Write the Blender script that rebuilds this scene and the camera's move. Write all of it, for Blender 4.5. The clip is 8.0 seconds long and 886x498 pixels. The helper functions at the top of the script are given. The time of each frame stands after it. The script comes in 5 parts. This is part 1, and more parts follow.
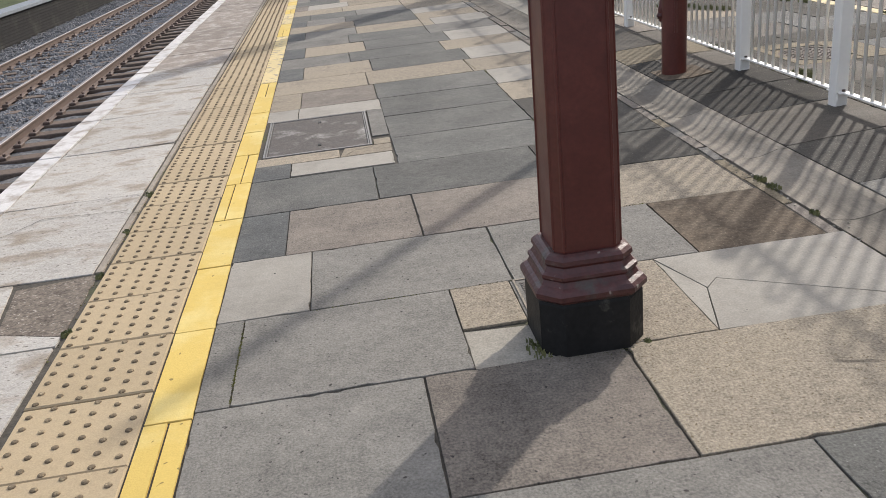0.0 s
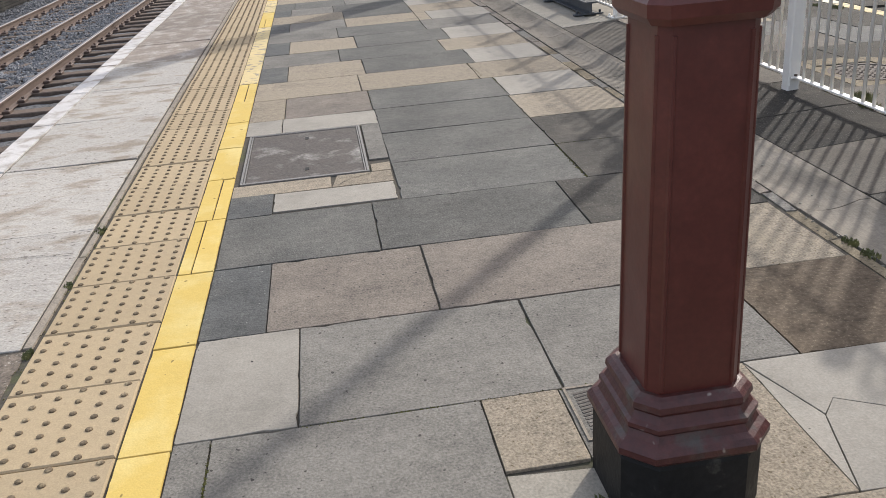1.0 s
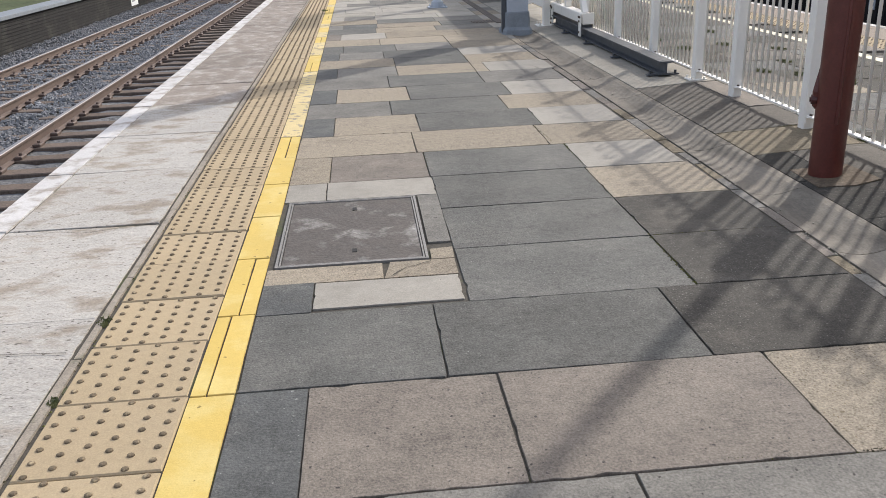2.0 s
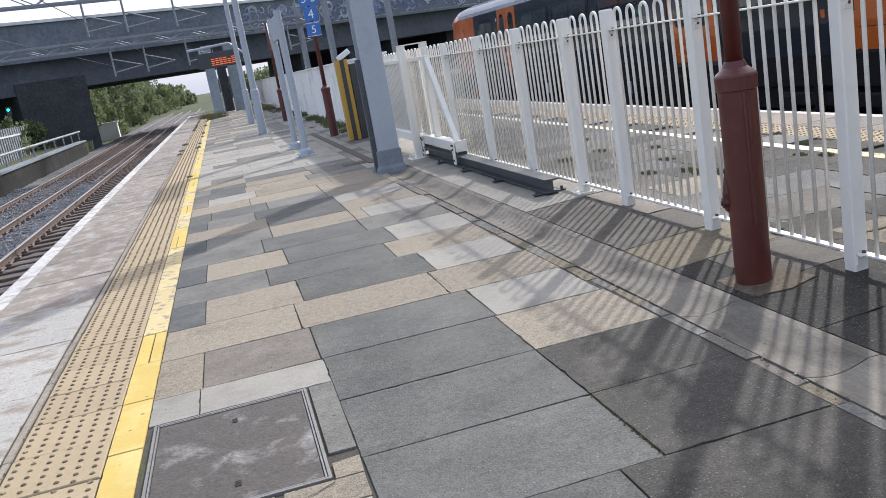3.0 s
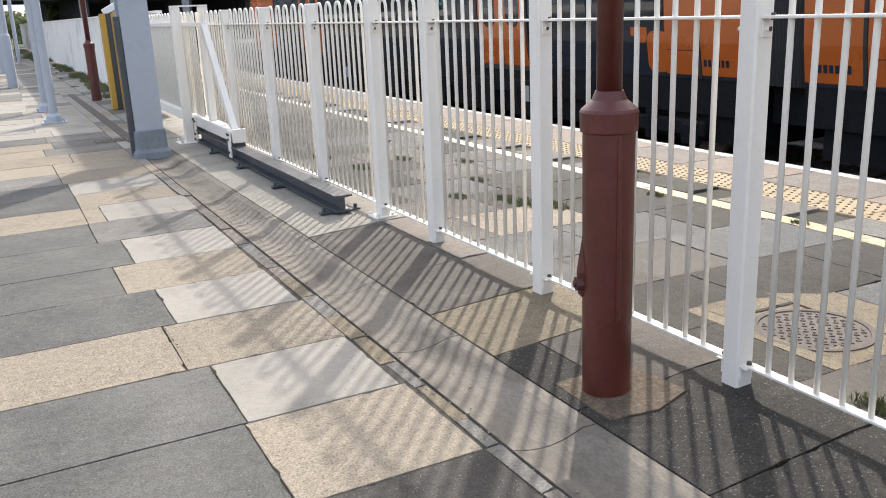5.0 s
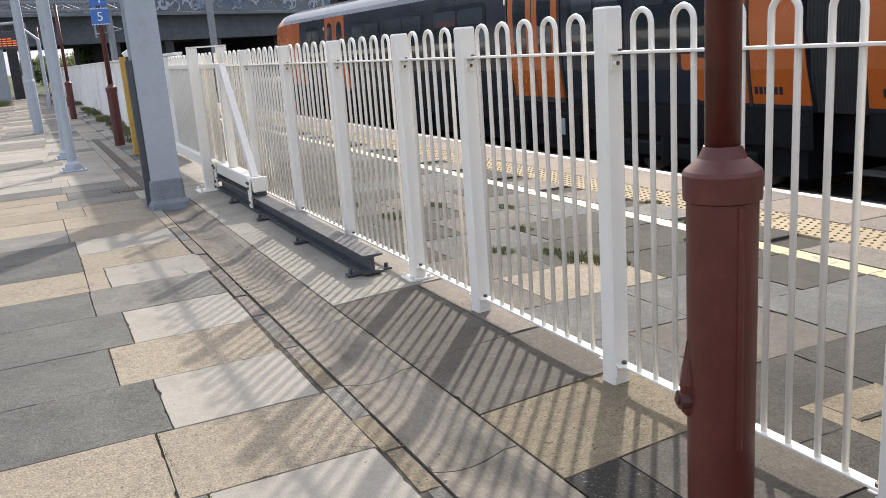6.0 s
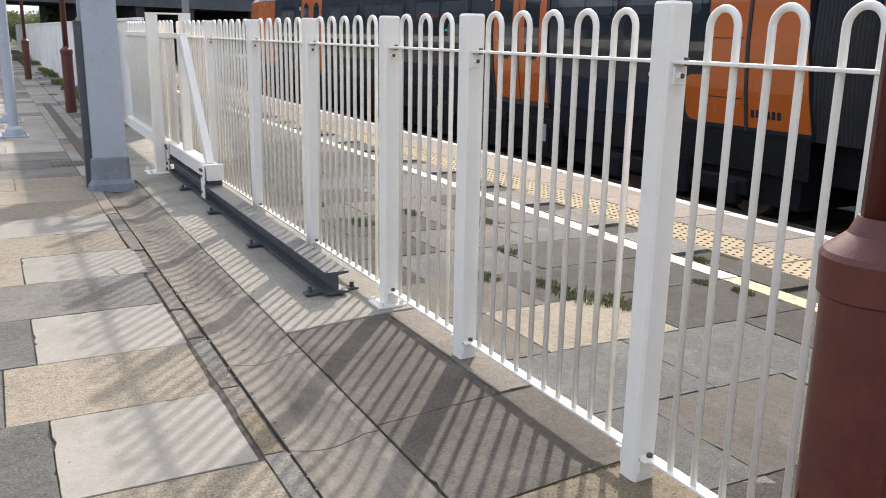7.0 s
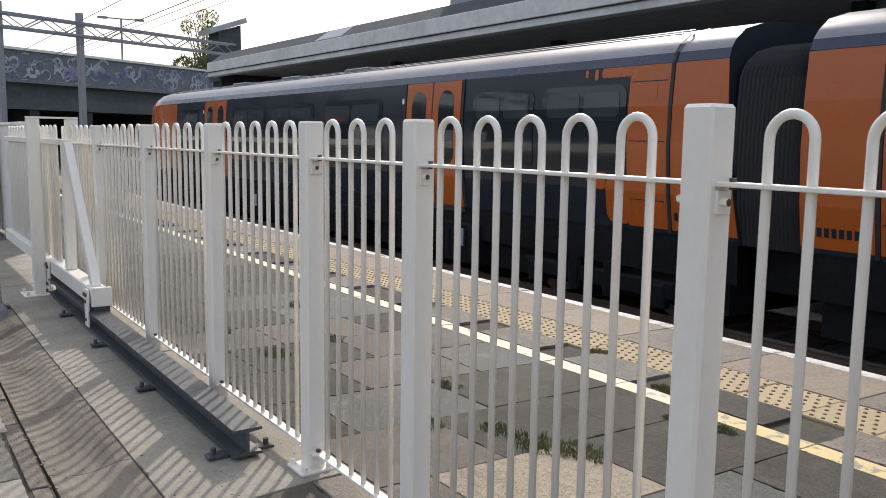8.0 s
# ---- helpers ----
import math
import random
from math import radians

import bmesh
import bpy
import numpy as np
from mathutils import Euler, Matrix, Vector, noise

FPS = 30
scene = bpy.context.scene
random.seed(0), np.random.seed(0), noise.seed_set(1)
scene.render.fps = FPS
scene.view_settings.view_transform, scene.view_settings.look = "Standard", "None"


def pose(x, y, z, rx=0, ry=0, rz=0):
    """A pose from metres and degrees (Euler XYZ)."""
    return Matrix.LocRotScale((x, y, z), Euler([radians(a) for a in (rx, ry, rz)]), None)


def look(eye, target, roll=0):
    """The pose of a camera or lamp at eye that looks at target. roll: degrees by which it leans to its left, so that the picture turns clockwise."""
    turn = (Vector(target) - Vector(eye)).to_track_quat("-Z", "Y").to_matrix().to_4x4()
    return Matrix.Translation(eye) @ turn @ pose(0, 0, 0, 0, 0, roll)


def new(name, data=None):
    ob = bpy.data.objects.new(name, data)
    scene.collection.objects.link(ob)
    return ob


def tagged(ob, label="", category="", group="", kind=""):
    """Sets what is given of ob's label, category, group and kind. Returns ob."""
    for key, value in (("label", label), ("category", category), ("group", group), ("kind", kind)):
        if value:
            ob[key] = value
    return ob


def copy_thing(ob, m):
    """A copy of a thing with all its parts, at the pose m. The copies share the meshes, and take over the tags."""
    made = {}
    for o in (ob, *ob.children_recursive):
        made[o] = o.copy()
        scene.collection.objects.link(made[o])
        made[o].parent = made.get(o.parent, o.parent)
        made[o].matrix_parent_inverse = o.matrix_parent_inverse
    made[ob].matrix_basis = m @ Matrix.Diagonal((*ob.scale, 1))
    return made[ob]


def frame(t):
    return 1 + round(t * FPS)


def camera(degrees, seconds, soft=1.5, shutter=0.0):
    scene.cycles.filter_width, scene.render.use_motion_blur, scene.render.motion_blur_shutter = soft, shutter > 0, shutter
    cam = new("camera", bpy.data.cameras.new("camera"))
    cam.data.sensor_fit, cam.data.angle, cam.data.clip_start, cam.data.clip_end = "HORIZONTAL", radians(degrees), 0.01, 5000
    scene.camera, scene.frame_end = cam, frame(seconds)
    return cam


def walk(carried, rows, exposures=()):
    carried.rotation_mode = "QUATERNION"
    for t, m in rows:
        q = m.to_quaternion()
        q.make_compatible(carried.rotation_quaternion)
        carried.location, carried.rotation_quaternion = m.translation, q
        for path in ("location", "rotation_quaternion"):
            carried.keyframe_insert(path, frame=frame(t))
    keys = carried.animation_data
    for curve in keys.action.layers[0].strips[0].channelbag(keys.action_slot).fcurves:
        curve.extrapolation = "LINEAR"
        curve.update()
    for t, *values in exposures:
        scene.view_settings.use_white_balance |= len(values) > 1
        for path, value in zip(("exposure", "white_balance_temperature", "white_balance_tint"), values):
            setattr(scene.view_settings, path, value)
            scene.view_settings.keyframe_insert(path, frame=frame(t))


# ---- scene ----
cam = camera(55.0, 8.0, 0.85, 0.08)
PATH = [
    (0, (0.197, 0.369, 1.374), (0.366, 2.21, 0.612), -6.3),
    (0.5, (0.211, 0.78, 1.408), (0.327, 2.618, 0.629), -4.6),
    (1, (0.152, 1.218, 1.398), (0.367, 3.038, 0.598), -4.5),
    (2.3, (0.072, 2.24, 1.375), (0.223, 4.111, 0.685), -1.7),
    (2.5, (0.085, 2.38, 1.374), (0.358, 4.235, 0.677), -4.6),
    (2.9, (0.181, 2.655, 1.386), (0.589, 4.539, 0.854), -9.3),
    (3, (0.213, 2.719, 1.389), (0.638, 4.621, 0.94), -10.0),
    (3.5, (0.304, 3.016, 1.407), (0.946, 4.852, 0.942), -4.6),
    (4, (0.379, 3.367, 1.42), (1.175, 5.121, 0.883), -1.1),
    (4.5, (0.596, 3.699, 1.392), (1.413, 5.411, 0.758), -6.1),
    (5, (0.747, 4.056, 1.397), (1.621, 5.77, 0.852), -2.5),
    (5.2, (0.805, 4.203, 1.417), (1.751, 5.901, 0.949), -1.3),
    (6.3, (1.109, 4.949, 1.395), (1.874, 6.734, 0.916), -4.0),
    (6.5, (1.154, 5.088, 1.372), (1.879, 6.878, 0.854), -2.2),
    (7, (1.278, 5.487, 1.389), (2.18, 7.203, 0.9), 1.0),
    (7.5, (1.441, 5.832, 1.414), (2.568, 7.457, 1.115), -0.1),
    (8, (1.522, 6.195, 1.412), (2.628, 7.841, 1.153), 0.8),
]
walk(cam, [(t, look(eye, target, roll)) for t, eye, target, roll in PATH], [(0.0, 0.76, 6500, 10), (1.0, 0.76, 6450, 10), (2.5, 0.89, 6250, 10), (3.0, 0.96, 6020, 10), (3.5, 0.86, 6250, 10), (4.0, 1.1, 6500, 10), (4.5, 1.31, 6600, 10), (5.0, 1.36, 6500, 10), (6.5, 1.16, 6600, 10), (7.0, 1.28, 6550, 10), (7.5, 1.2, 6550, 10), (8.0, 0.78, 6600, 10)])

# ---- world and sun ----
SUN_DIR = Vector((0.65, 0.76, 0.0)).normalized()
SUN_EL = radians(33)
world = bpy.data.worlds.new("sky")
scene.world = world
world.use_nodes = True
wn = world.node_tree.nodes
sky = wn.new("ShaderNodeTexSky")
sky.sky_type = "NISHITA"
sky.sun_disc = False
sky.sun_elevation = SUN_EL
sky.sun_rotation = math.atan2(SUN_DIR.x, SUN_DIR.y)
sky.dust_density = 5.0
sky.air_density = 1.0
haze = wn.new("ShaderNodeMix")
haze.data_type = "RGBA"
haze.inputs[0].default_value = 0.62
haze.inputs[7].default_value = (3.0, 3.2, 3.75, 1)
world.node_tree.links.new(sky.outputs[0], haze.inputs[6])
world.node_tree.links.new(haze.outputs[2], wn["Background"].inputs[0])
wn["Background"].inputs[1].default_value = 0.165
sun_data = bpy.data.lights.new("sun", "SUN")
sun_data.energy = 2.1
sun_data.angle = radians(1.1)
sun_data.color = (1.0, 0.95, 0.89)
sun = new("sun", sun_data)
to_sun = Vector((SUN_DIR.x * math.cos(SUN_EL), SUN_DIR.y * math.cos(SUN_EL), math.sin(SUN_EL)))
sun.matrix_world = look(to_sun * 60, (0, 0, 0))


# ---- materials ----
def mat(name, col, rough=0.8, var=0.25, fine=260.0, coarse=4.0, bump=0.3, rnd=0.0, metal=0.0, stain=None, spec=0.5, depth=0.004, stretch=None, speck=None):
    """A surface: base colour, grain and blotches, per-piece variation, an optional second colour (colour, low, high, scale)."""
    m = bpy.data.materials.new(name)
    m.use_nodes = True
    t = m.node_tree
    n, lk = t.nodes, t.links
    bs = n["Principled BSDF"]
    bs.inputs["Metallic"].default_value = metal
    bs.inputs["Specular IOR Level"].default_value = spec if rough < 0.85 else min(spec, 0.15)
    co = n.new("ShaderNodeTexCoord").outputs["Object"]
    if stretch:
        mp = n.new("ShaderNodeMapping")
        mp.inputs["Scale"].default_value = stretch
        lk.new(co, mp.inputs[0])
        co = mp.outputs[0]

    def noise_node(scale, detail, rough_detail=0.62):
        k = n.new("ShaderNodeTexNoise")
        k.inputs["Scale"].default_value = scale
        k.inputs["Detail"].default_value = detail
        k.inputs["Roughness"].default_value = rough_detail
        lk.new(co, k.inputs["Vector"])
        return k.outputs[0]

    def math_node(op, a, b):
        k = n.new("ShaderNodeMath")
        k.operation = op
        for i, v in enumerate((a, b)):
            if isinstance(v, (int, float)):
                k.inputs[i].default_value = v
            else:
                lk.new(v, k.inputs[i])
        return k.outputs[0]

    f, c, g = noise_node(fine * 0.72, 3.0, 0.6), noise_node(coarse, 5.0), noise_node(fine * 0.17, 6.0)
    a = math_node("MULTIPLY", math_node("SUBTRACT", f, 0.5), var * 2.9)
    b = math_node("MULTIPLY", math_node("SUBTRACT", c, 0.5), var * 2.0)
    d = math_node("MULTIPLY", math_node("SUBTRACT", g, 0.5), var * 1.5)
    k = math_node("ADD", math_node("ADD", math_node("ADD", a, b), d), 1.0)
    if rnd:
        oi = n.new("ShaderNodeObjectInfo").outputs["Random"]
        k = math_node("ADD", k, math_node("MULTIPLY", math_node("SUBTRACT", oi, 0.5), rnd * 2))
    rgb = n.new("ShaderNodeRGB")
    rgb.outputs[0].default_value = (*col, 1)
    base = rgb.outputs[0]
    if stain:
        s = noise_node(stain[3], 6.0)
        rp = n.new("ShaderNodeMapRange")
        rp.inputs[1].default_value, rp.inputs[2].default_value = stain[1], stain[2]
        lk.new(s, rp.inputs[0])
        mx = n.new("ShaderNodeMix")
        mx.data_type = "RGBA"
        lk.new(rp.outputs[0], mx.inputs[0])
        lk.new(base, mx.inputs[6])
        mx.inputs[7].default_value = (*stain[0], 1)
        base = mx.outputs[2]
    if speck:
        s = noise_node(speck[3], 1.0)
        rp = n.new("ShaderNodeMapRange")
        rp.inputs[1].default_value, rp.inputs[2].default_value = speck[1], speck[2]
        lk.new(s, rp.inputs[0])
        mx = n.new("ShaderNodeMix")
        mx.data_type = "RGBA"
        lk.new(rp.outputs[0], mx.inputs[0])
        lk.new(base, mx.inputs[6])
        mx.inputs[7].default_value = (*speck[0], 1)
        base = mx.outputs[2]
    vm = n.new("ShaderNodeVectorMath")
    vm.operation = "SCALE"
    lk.new(base, vm.inputs[0])
    lk.new(k, vm.inputs["Scale"])
    lk.new(vm.outputs[0], bs.inputs["Base Color"])
    r = math_node("ADD", math_node("MULTIPLY", math_node("SUBTRACT", c, 0.5), 0.3), rough)
    lk.new(r, bs.inputs["Roughness"])
    if bump:
        bp = n.new("ShaderNodeBump")
        bp.inputs["Strength"].default_value = bump
        bp.inputs["Distance"].default_value = depth
        lk.new(math_node("ADD", math_node("MULTIPLY", f, 0.7), math_node("ADD", math_node("MULTIPLY", c, 0.8), math_node("MULTIPLY", g, 0.8))), bp.inputs["Height"])
        lk.new(bp.outputs[0], bs.inputs["Normal"])
    return m


def glow(name, col, strength):
    m = bpy.data.materials.new(name)
    m.use_nodes = True
    bs = m.node_tree.nodes["Principled BSDF"]
    bs.inputs["Base Color"].default_value = (*col, 1)
    bs.inputs["Emission Color"].default_value = (*col, 1)
    bs.inputs["Emission Strength"].default_value = strength
    return m


PALE_CHIP, DARK_CHIP = (0.21, 0.205, 0.19), (0.05, 0.045, 0.04)
DIM_CHIP = (0.12, 0.115, 0.10)
STONE = {
    "G": mat("slab_grey", (0.098, 0.096, 0.0865), 0.8, 0.64, 165, 2.2, 0.7, 0.12, stain=((0.134, 0.128, 0.114), 0.45, 0.75, 2.0), spec=0.2, speck=(PALE_CHIP, 0.69, 0.75, 110)),
    "M": mat("slab_mid_grey", (0.167, 0.157, 0.137), 0.8, 0.58, 165, 2.5, 0.7, 0.10, stain=((0.123, 0.115, 0.102), 0.48, 0.75, 2.4), spec=0.2, speck=(DARK_CHIP, 0.70, 0.75, 48)),
    "W": mat("slab_pale", (0.300, 0.277, 0.236), 0.8, 0.24, 180, 2.5, 0.3, 0.08, stain=((0.237, 0.219, 0.185), 0.48, 0.75, 4), spec=0.2, speck=(DARK_CHIP, 0.76, 0.80, 40)),
    "T": mat("slab_sandy", (0.282, 0.240, 0.182), 0.85, 0.64, 165, 3, 0.8, 0.10, stain=((0.207, 0.177, 0.131), 0.45, 0.75, 3), spec=0.15, speck=((0.151, 0.118, 0.074), 0.66, 0.72, 70)),
    "B": mat("slab_brown", (0.180, 0.155, 0.128), 0.8, 0.58, 165, 3, 0.8, 0.10, stain=((0.138, 0.118, 0.099), 0.47, 0.75, 2.2), spec=0.2, speck=(DARK_CHIP, 0.70, 0.75, 50)),
    "R": mat("slab_dark_brown", (0.116, 0.089, 0.063), 0.85, 0.55, 70, 4, 0.9, 0.05, spec=0.15, speck=((0.192, 0.158, 0.111), 0.60, 0.72, 110)),
    "D": mat("slab_dark", (0.084, 0.085, 0.081), 0.8, 0.6, 165, 3, 0.9, 0.08, stain=((0.141, 0.136, 0.120), 0.5, 0.75, 2.5), spec=0.2, speck=(PALE_CHIP, 0.72, 0.76, 60)),
    "X": mat("slab_damp", (0.064, 0.059, 0.051), 0.8, 0.58, 165, 2.5, 0.7, 0.08, stain=((0.104, 0.094, 0.079), 0.50, 0.68, 2.2), spec=0.12, speck=((0.17, 0.163, 0.145), 0.66, 0.72, 105)),
    "K": mat("slab_wet_black", (0.046, 0.043, 0.038), 0.85, 0.55, 165, 2.5, 0.8, 0.08, stain=((0.078, 0.070, 0.059), 0.50, 0.68, 2.6), spec=0.10, speck=((0.17, 0.163, 0.145), 0.66, 0.72, 105)),
    "V": mat("slab_verge_brown", (0.088, 0.077, 0.063), 0.8, 0.5, 165, 2.5, 0.7, 0.08, stain=((0.13, 0.115, 0.095), 0.48, 0.72, 2.4), spec=0.2, speck=(DIM_CHIP, 0.68, 0.75, 110)),
    "S": mat("slab_sandy_dirty", (0.205, 0.170, 0.115), 0.85, 0.6, 165, 3, 0.8, 0.08, stain=((0.135, 0.112, 0.078), 0.45, 0.72, 3), spec=0.15, speck=(DARK_CHIP, 0.68, 0.73, 70)),
    "O": mat("slab_weathered", (0.062, 0.057, 0.048), 0.85, 0.6, 150, 2.2, 0.9, 0.14, stain=((0.042, 0.038, 0.030), 0.46, 0.68, 2.6), spec=0.2, speck=(DIM_CHIP, 0.68, 0.74, 110)),
    "P": mat("coping_pinkish", (0.275, 0.225, 0.178), 0.85, 0.4, 150, 3, 0.6, 0.10, stain=((0.20, 0.165, 0.13), 0.48, 0.7, 3.0), spec=0.2),
    "C": mat("pad_concrete", (0.300, 0.276, 0.230), 0.88, 0.34, 180, 2.0, 0.4, 0.05, stain=((0.232, 0.214, 0.180), 0.48, 0.75, 2.5), spec=0.15, speck=(DARK_CHIP, 0.74, 0.78, 40)),
}
M_JOINT = mat("joint_dirt", (0.08, 0.072, 0.06), 0.95, 0.4, 120, 6, 0.6, stain=((0.07, 0.085, 0.03), 0.56, 0.7, 3))
M_COPING = mat("coping_concrete", (0.41, 0.385, 0.345), 0.85, 0.34, 150, 4, 0.9, 0.06, stain=((0.25, 0.215, 0.172), 0.49, 0.63, 4.0), stretch=(0.75, 1.3, 1), spec=0.2, speck=((0.16, 0.14, 0.12), 0.66, 0.72, 45))
M_KERB = mat("kerb_strip_concrete", (0.27, 0.235, 0.19), 0.88, 0.4, 180, 5, 0.6, 0.08, stain=((0.15, 0.14, 0.09), 0.56, 0.7, 8), spec=0.2)
M_COPINGB = mat("coping_concrete_brown", (0.235, 0.20, 0.168), 0.88, 0.35, 150, 3, 0.7, 0.10, stain=((0.38, 0.35, 0.31), 0.47, 0.68, 5.0), stretch=(1.1, 0.9, 1), spec=0.15, speck=((0.15, 0.13, 0.11), 0.66, 0.72, 45))
M_EDGE = mat("white_edge_paint", (0.52, 0.50, 0.475), 0.75, 0.18, 140, 4, 0.4, 0.05, stain=((0.30, 0.265, 0.225), 0.48, 0.62, 6))
M_PATCH = mat("dark_patch_mortar", (0.155, 0.130, 0.105), 0.9, 0.7, 90, 6, 1.0, speck=((0.30, 0.27, 0.23), 0.64, 0.70, 70))
M_TACT = mat("tactile_buff", (0.385, 0.302, 0.19), 0.85, 0.2, 220, 3, 0.25, 0.05, stain=((0.33, 0.265, 0.175), 0.48, 0.75, 3), spec=0.2)
# worn domes; the dark of their shadow side is put into the colour too
M_BUMP = mat("blister_worn_shaded", (0.165, 0.128, 0.085), 0.85, 0.5, 60, 12, 0.2, stain=((0.34, 0.27, 0.17), 0.52, 0.62, 30))
M_YELLOW = mat("yellow_paint", (0.56, 0.405, 0.115), 0.8, 0.10, 220, 4, 0.3, 0.04, stain=((0.62, 0.50, 0.20), 0.5, 0.7, 3), spec=0.2, speck=((0.24, 0.18, 0.06), 0.735, 0.755, 28))
M_PALEYELLOW = mat("faded_yellow_paint", (0.54, 0.425, 0.20), 0.75, 0.16, 200, 5, 0.3, 0.05, stain=((0.23, 0.20, 0.15), 0.53, 0.60, 11))
M_CREAM = mat("cream_line_paint", (0.52, 0.475, 0.33), 0.7, 0.14, 200, 5, 0.3, 0.05, stain=((0.27, 0.24, 0.18), 0.56, 0.64, 9))
M_CHANNEL = mat("channel_concrete", (0.200, 0.178, 0.146), 0.84, 0.30, 180, 5, 0.5, 0.10, spec=0.15, stain=((0.098, 0.088, 0.074), 0.46, 0.70, 4), stretch=(1, 0.4, 1))
M_COVER = mat("access_cover_infill", (0.070, 0.059, 0.050), 0.8, 0.5, 90, 6, 0.9, stain=((0.27, 0.255, 0.235), 0.53, 0.72, 4.5))
M_STEEL = mat("worn_steel", (0.20, 0.19, 0.175), 0.65, 0.35, 120, 6, 0.3, metal=0.2)
M_GRATE = mat("cast_iron", (0.105, 0.088, 0.074), 0.8, 0.35, 200, 6, 0.3, spec=0.25)
M_LID = mat("worn_manhole_iron", (0.115, 0.097, 0.082), 0.8, 0.35, 160, 6, 0.3, spec=0.25, stain=((0.11, 0.092, 0.077), 0.48, 0.65, 9))
M_RED = mat("oxide_red_paint", (0.088, 0.0185, 0.013), 0.40, 0.2, 90, 5, 0.22, stain=((0.122, 0.029, 0.021), 0.5, 0.75, 6), depth=0.002)
M_REDBASE = mat("oxide_red_worn", (0.070, 0.020, 0.017), 0.45, 0.4, 60, 8, 0.8, stain=((0.06, 0.048, 0.04), 0.52, 0.64, 9), speck=((0.30, 0.26, 0.22), 0.70, 0.74, 22))
M_BLACK = mat("black_bitumen_paint", (0.014, 0.0135, 0.013), 0.6, 0.35, 80, 6, 0.5, spec=0.2, stain=((0.09, 0.085, 0.07), 0.60, 0.75, 9))
M_WHITE = mat("white_fence_paint", (0.81, 0.775, 0.705), 0.45, 0.03, 60, 4, 0.05, stain=((0.66, 0.64, 0.57), 0.58, 0.80, 4), depth=0.001)
M_HOARD = mat("white_hoarding", (0.83, 0.81, 0.77), 0.6, 0.08, 60, 1.5, 0.1, stain=((0.50, 0.48, 0.43), 0.52, 0.8, 1.2))
M_MAST = mat("mast_grey_paint", (0.38, 0.41, 0.45), 0.5, 0.09, 90, 3, 0.12, stain=((0.25, 0.27, 0.30), 0.55, 0.8, 3))
M_BEAM = mat("beam_dark_grey", (0.052, 0.058, 0.066), 0.45, 0.22, 90, 4, 0.2, stain=((0.11, 0.115, 0.12), 0.55, 0.75, 6))
M_BOOT = mat("mast_boot_concrete", (0.21, 0.23, 0.25), 0.85, 0.25, 120, 6, 0.5)
M_BALLAST = mat("ballast_stone", (0.15, 0.15, 0.152), 0.9, 0.6, 28, 3, 1.0, depth=0.04, stain=((0.12, 0.10, 0.085), 0.5, 0.7, 1.5))
M_STONES = mat("ballast_loose", (0.19, 0.192, 0.197), 0.9, 0.6, 9, 1.2, 0.4)
M_SLEEPER = mat("sleeper_wood", (0.135, 0.105, 0.085), 0.9, 0.35, 60, 4, 0.5, 0.15)
M_RAIL = mat("rail_rust", (0.115, 0.080, 0.064), 0.7, 0.3, 60, 3, 0.3)
M_RAILTOP = mat("rail_head_steel", (0.24, 0.22, 0.21), 0.45, 0.1, 60, 3, 0.05, metal=0.5)
M_BRICK = mat("sooty_brick", (0.034, 0.033, 0.032), 0.9, 0.4, 40, 2, 0.5, stain=((0.06, 0.057, 0.05), 0.5, 0.7, 1.0))
M_EARTH = mat("rough_ground", (0.07, 0.085, 0.04), 0.95, 0.5, 6, 0.3, 0.6, stain=((0.10, 0.10, 0.06), 0.45, 0.65, 0.15))
# parapet concrete, paler and bluer because distance haze is put into its colour
M_BRIDGE = mat("bridge_hazed_concrete", (0.135, 0.152, 0.175), 0.85, 0.35, 6, 0.6, 0.3, stain=((0.19, 0.205, 0.225), 0.5, 0.75, 0.4))
# deck and girders: about half as bright as the parapet colour
M_GIRDER = mat("girder_dark_paint", (0.062, 0.070, 0.082), 0.8, 0.35, 6, 0.6, 0.3, stain=((0.095, 0.10, 0.11), 0.5, 0.75, 0.4))
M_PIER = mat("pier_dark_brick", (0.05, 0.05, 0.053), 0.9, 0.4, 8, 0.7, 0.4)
M_COLUMN = mat("concrete_pillar", (0.26, 0.29, 0.32), 0.8, 0.2, 8, 1, 0.2)
M_TRUSS = mat("gantry_galvanised", (0.24, 0.255, 0.275), 0.55, 0.2, 20, 2, 0.1, metal=0.3)
M_GRAFFITI = mat("spray_paint_pale", (0.62, 0.65, 0.74), 0.7, 0.4, 5, 1, 0.0, stain=((0.20, 0.24, 0.42), 0.45, 0.6, 0.6))
M_ORANGE = mat("train_orange", (0.40, 0.093, 0.015), 0.24, 0.06, 20, 1.0, 0.0, stain=((0.36, 0.087, 0.016), 0.52, 0.8, 0.8))
M_DARK = mat("train_graphite", (0.022, 0.026, 0.036), 0.16, 0.15, 20, 1.0, 0.0, spec=0.25)
M_HOPPER = mat("train_top_light_glass", (0.040, 0.050, 0.058), 0.08, 0.08, 10, 1.0, 0.0, spec=0.5)
M_NAVY = mat("train_cantrail_navy", (0.035, 0.042, 0.075), 0.25, 0.12, 20, 1.0, 0.0)
M_ROOF = mat("train_roof_silver", (0.14, 0.155, 0.19), 0.34, 0.18, 20, 1.0, 0.08, stain=((0.10, 0.112, 0.14), 0.5, 0.75, 1.5), stretch=(1, 0.25, 1))
M_SKIRT = mat("train_underframe", (0.010, 0.010, 0.012), 0.7, 0.4, 20, 2.0, 0.2, spec=0.12)
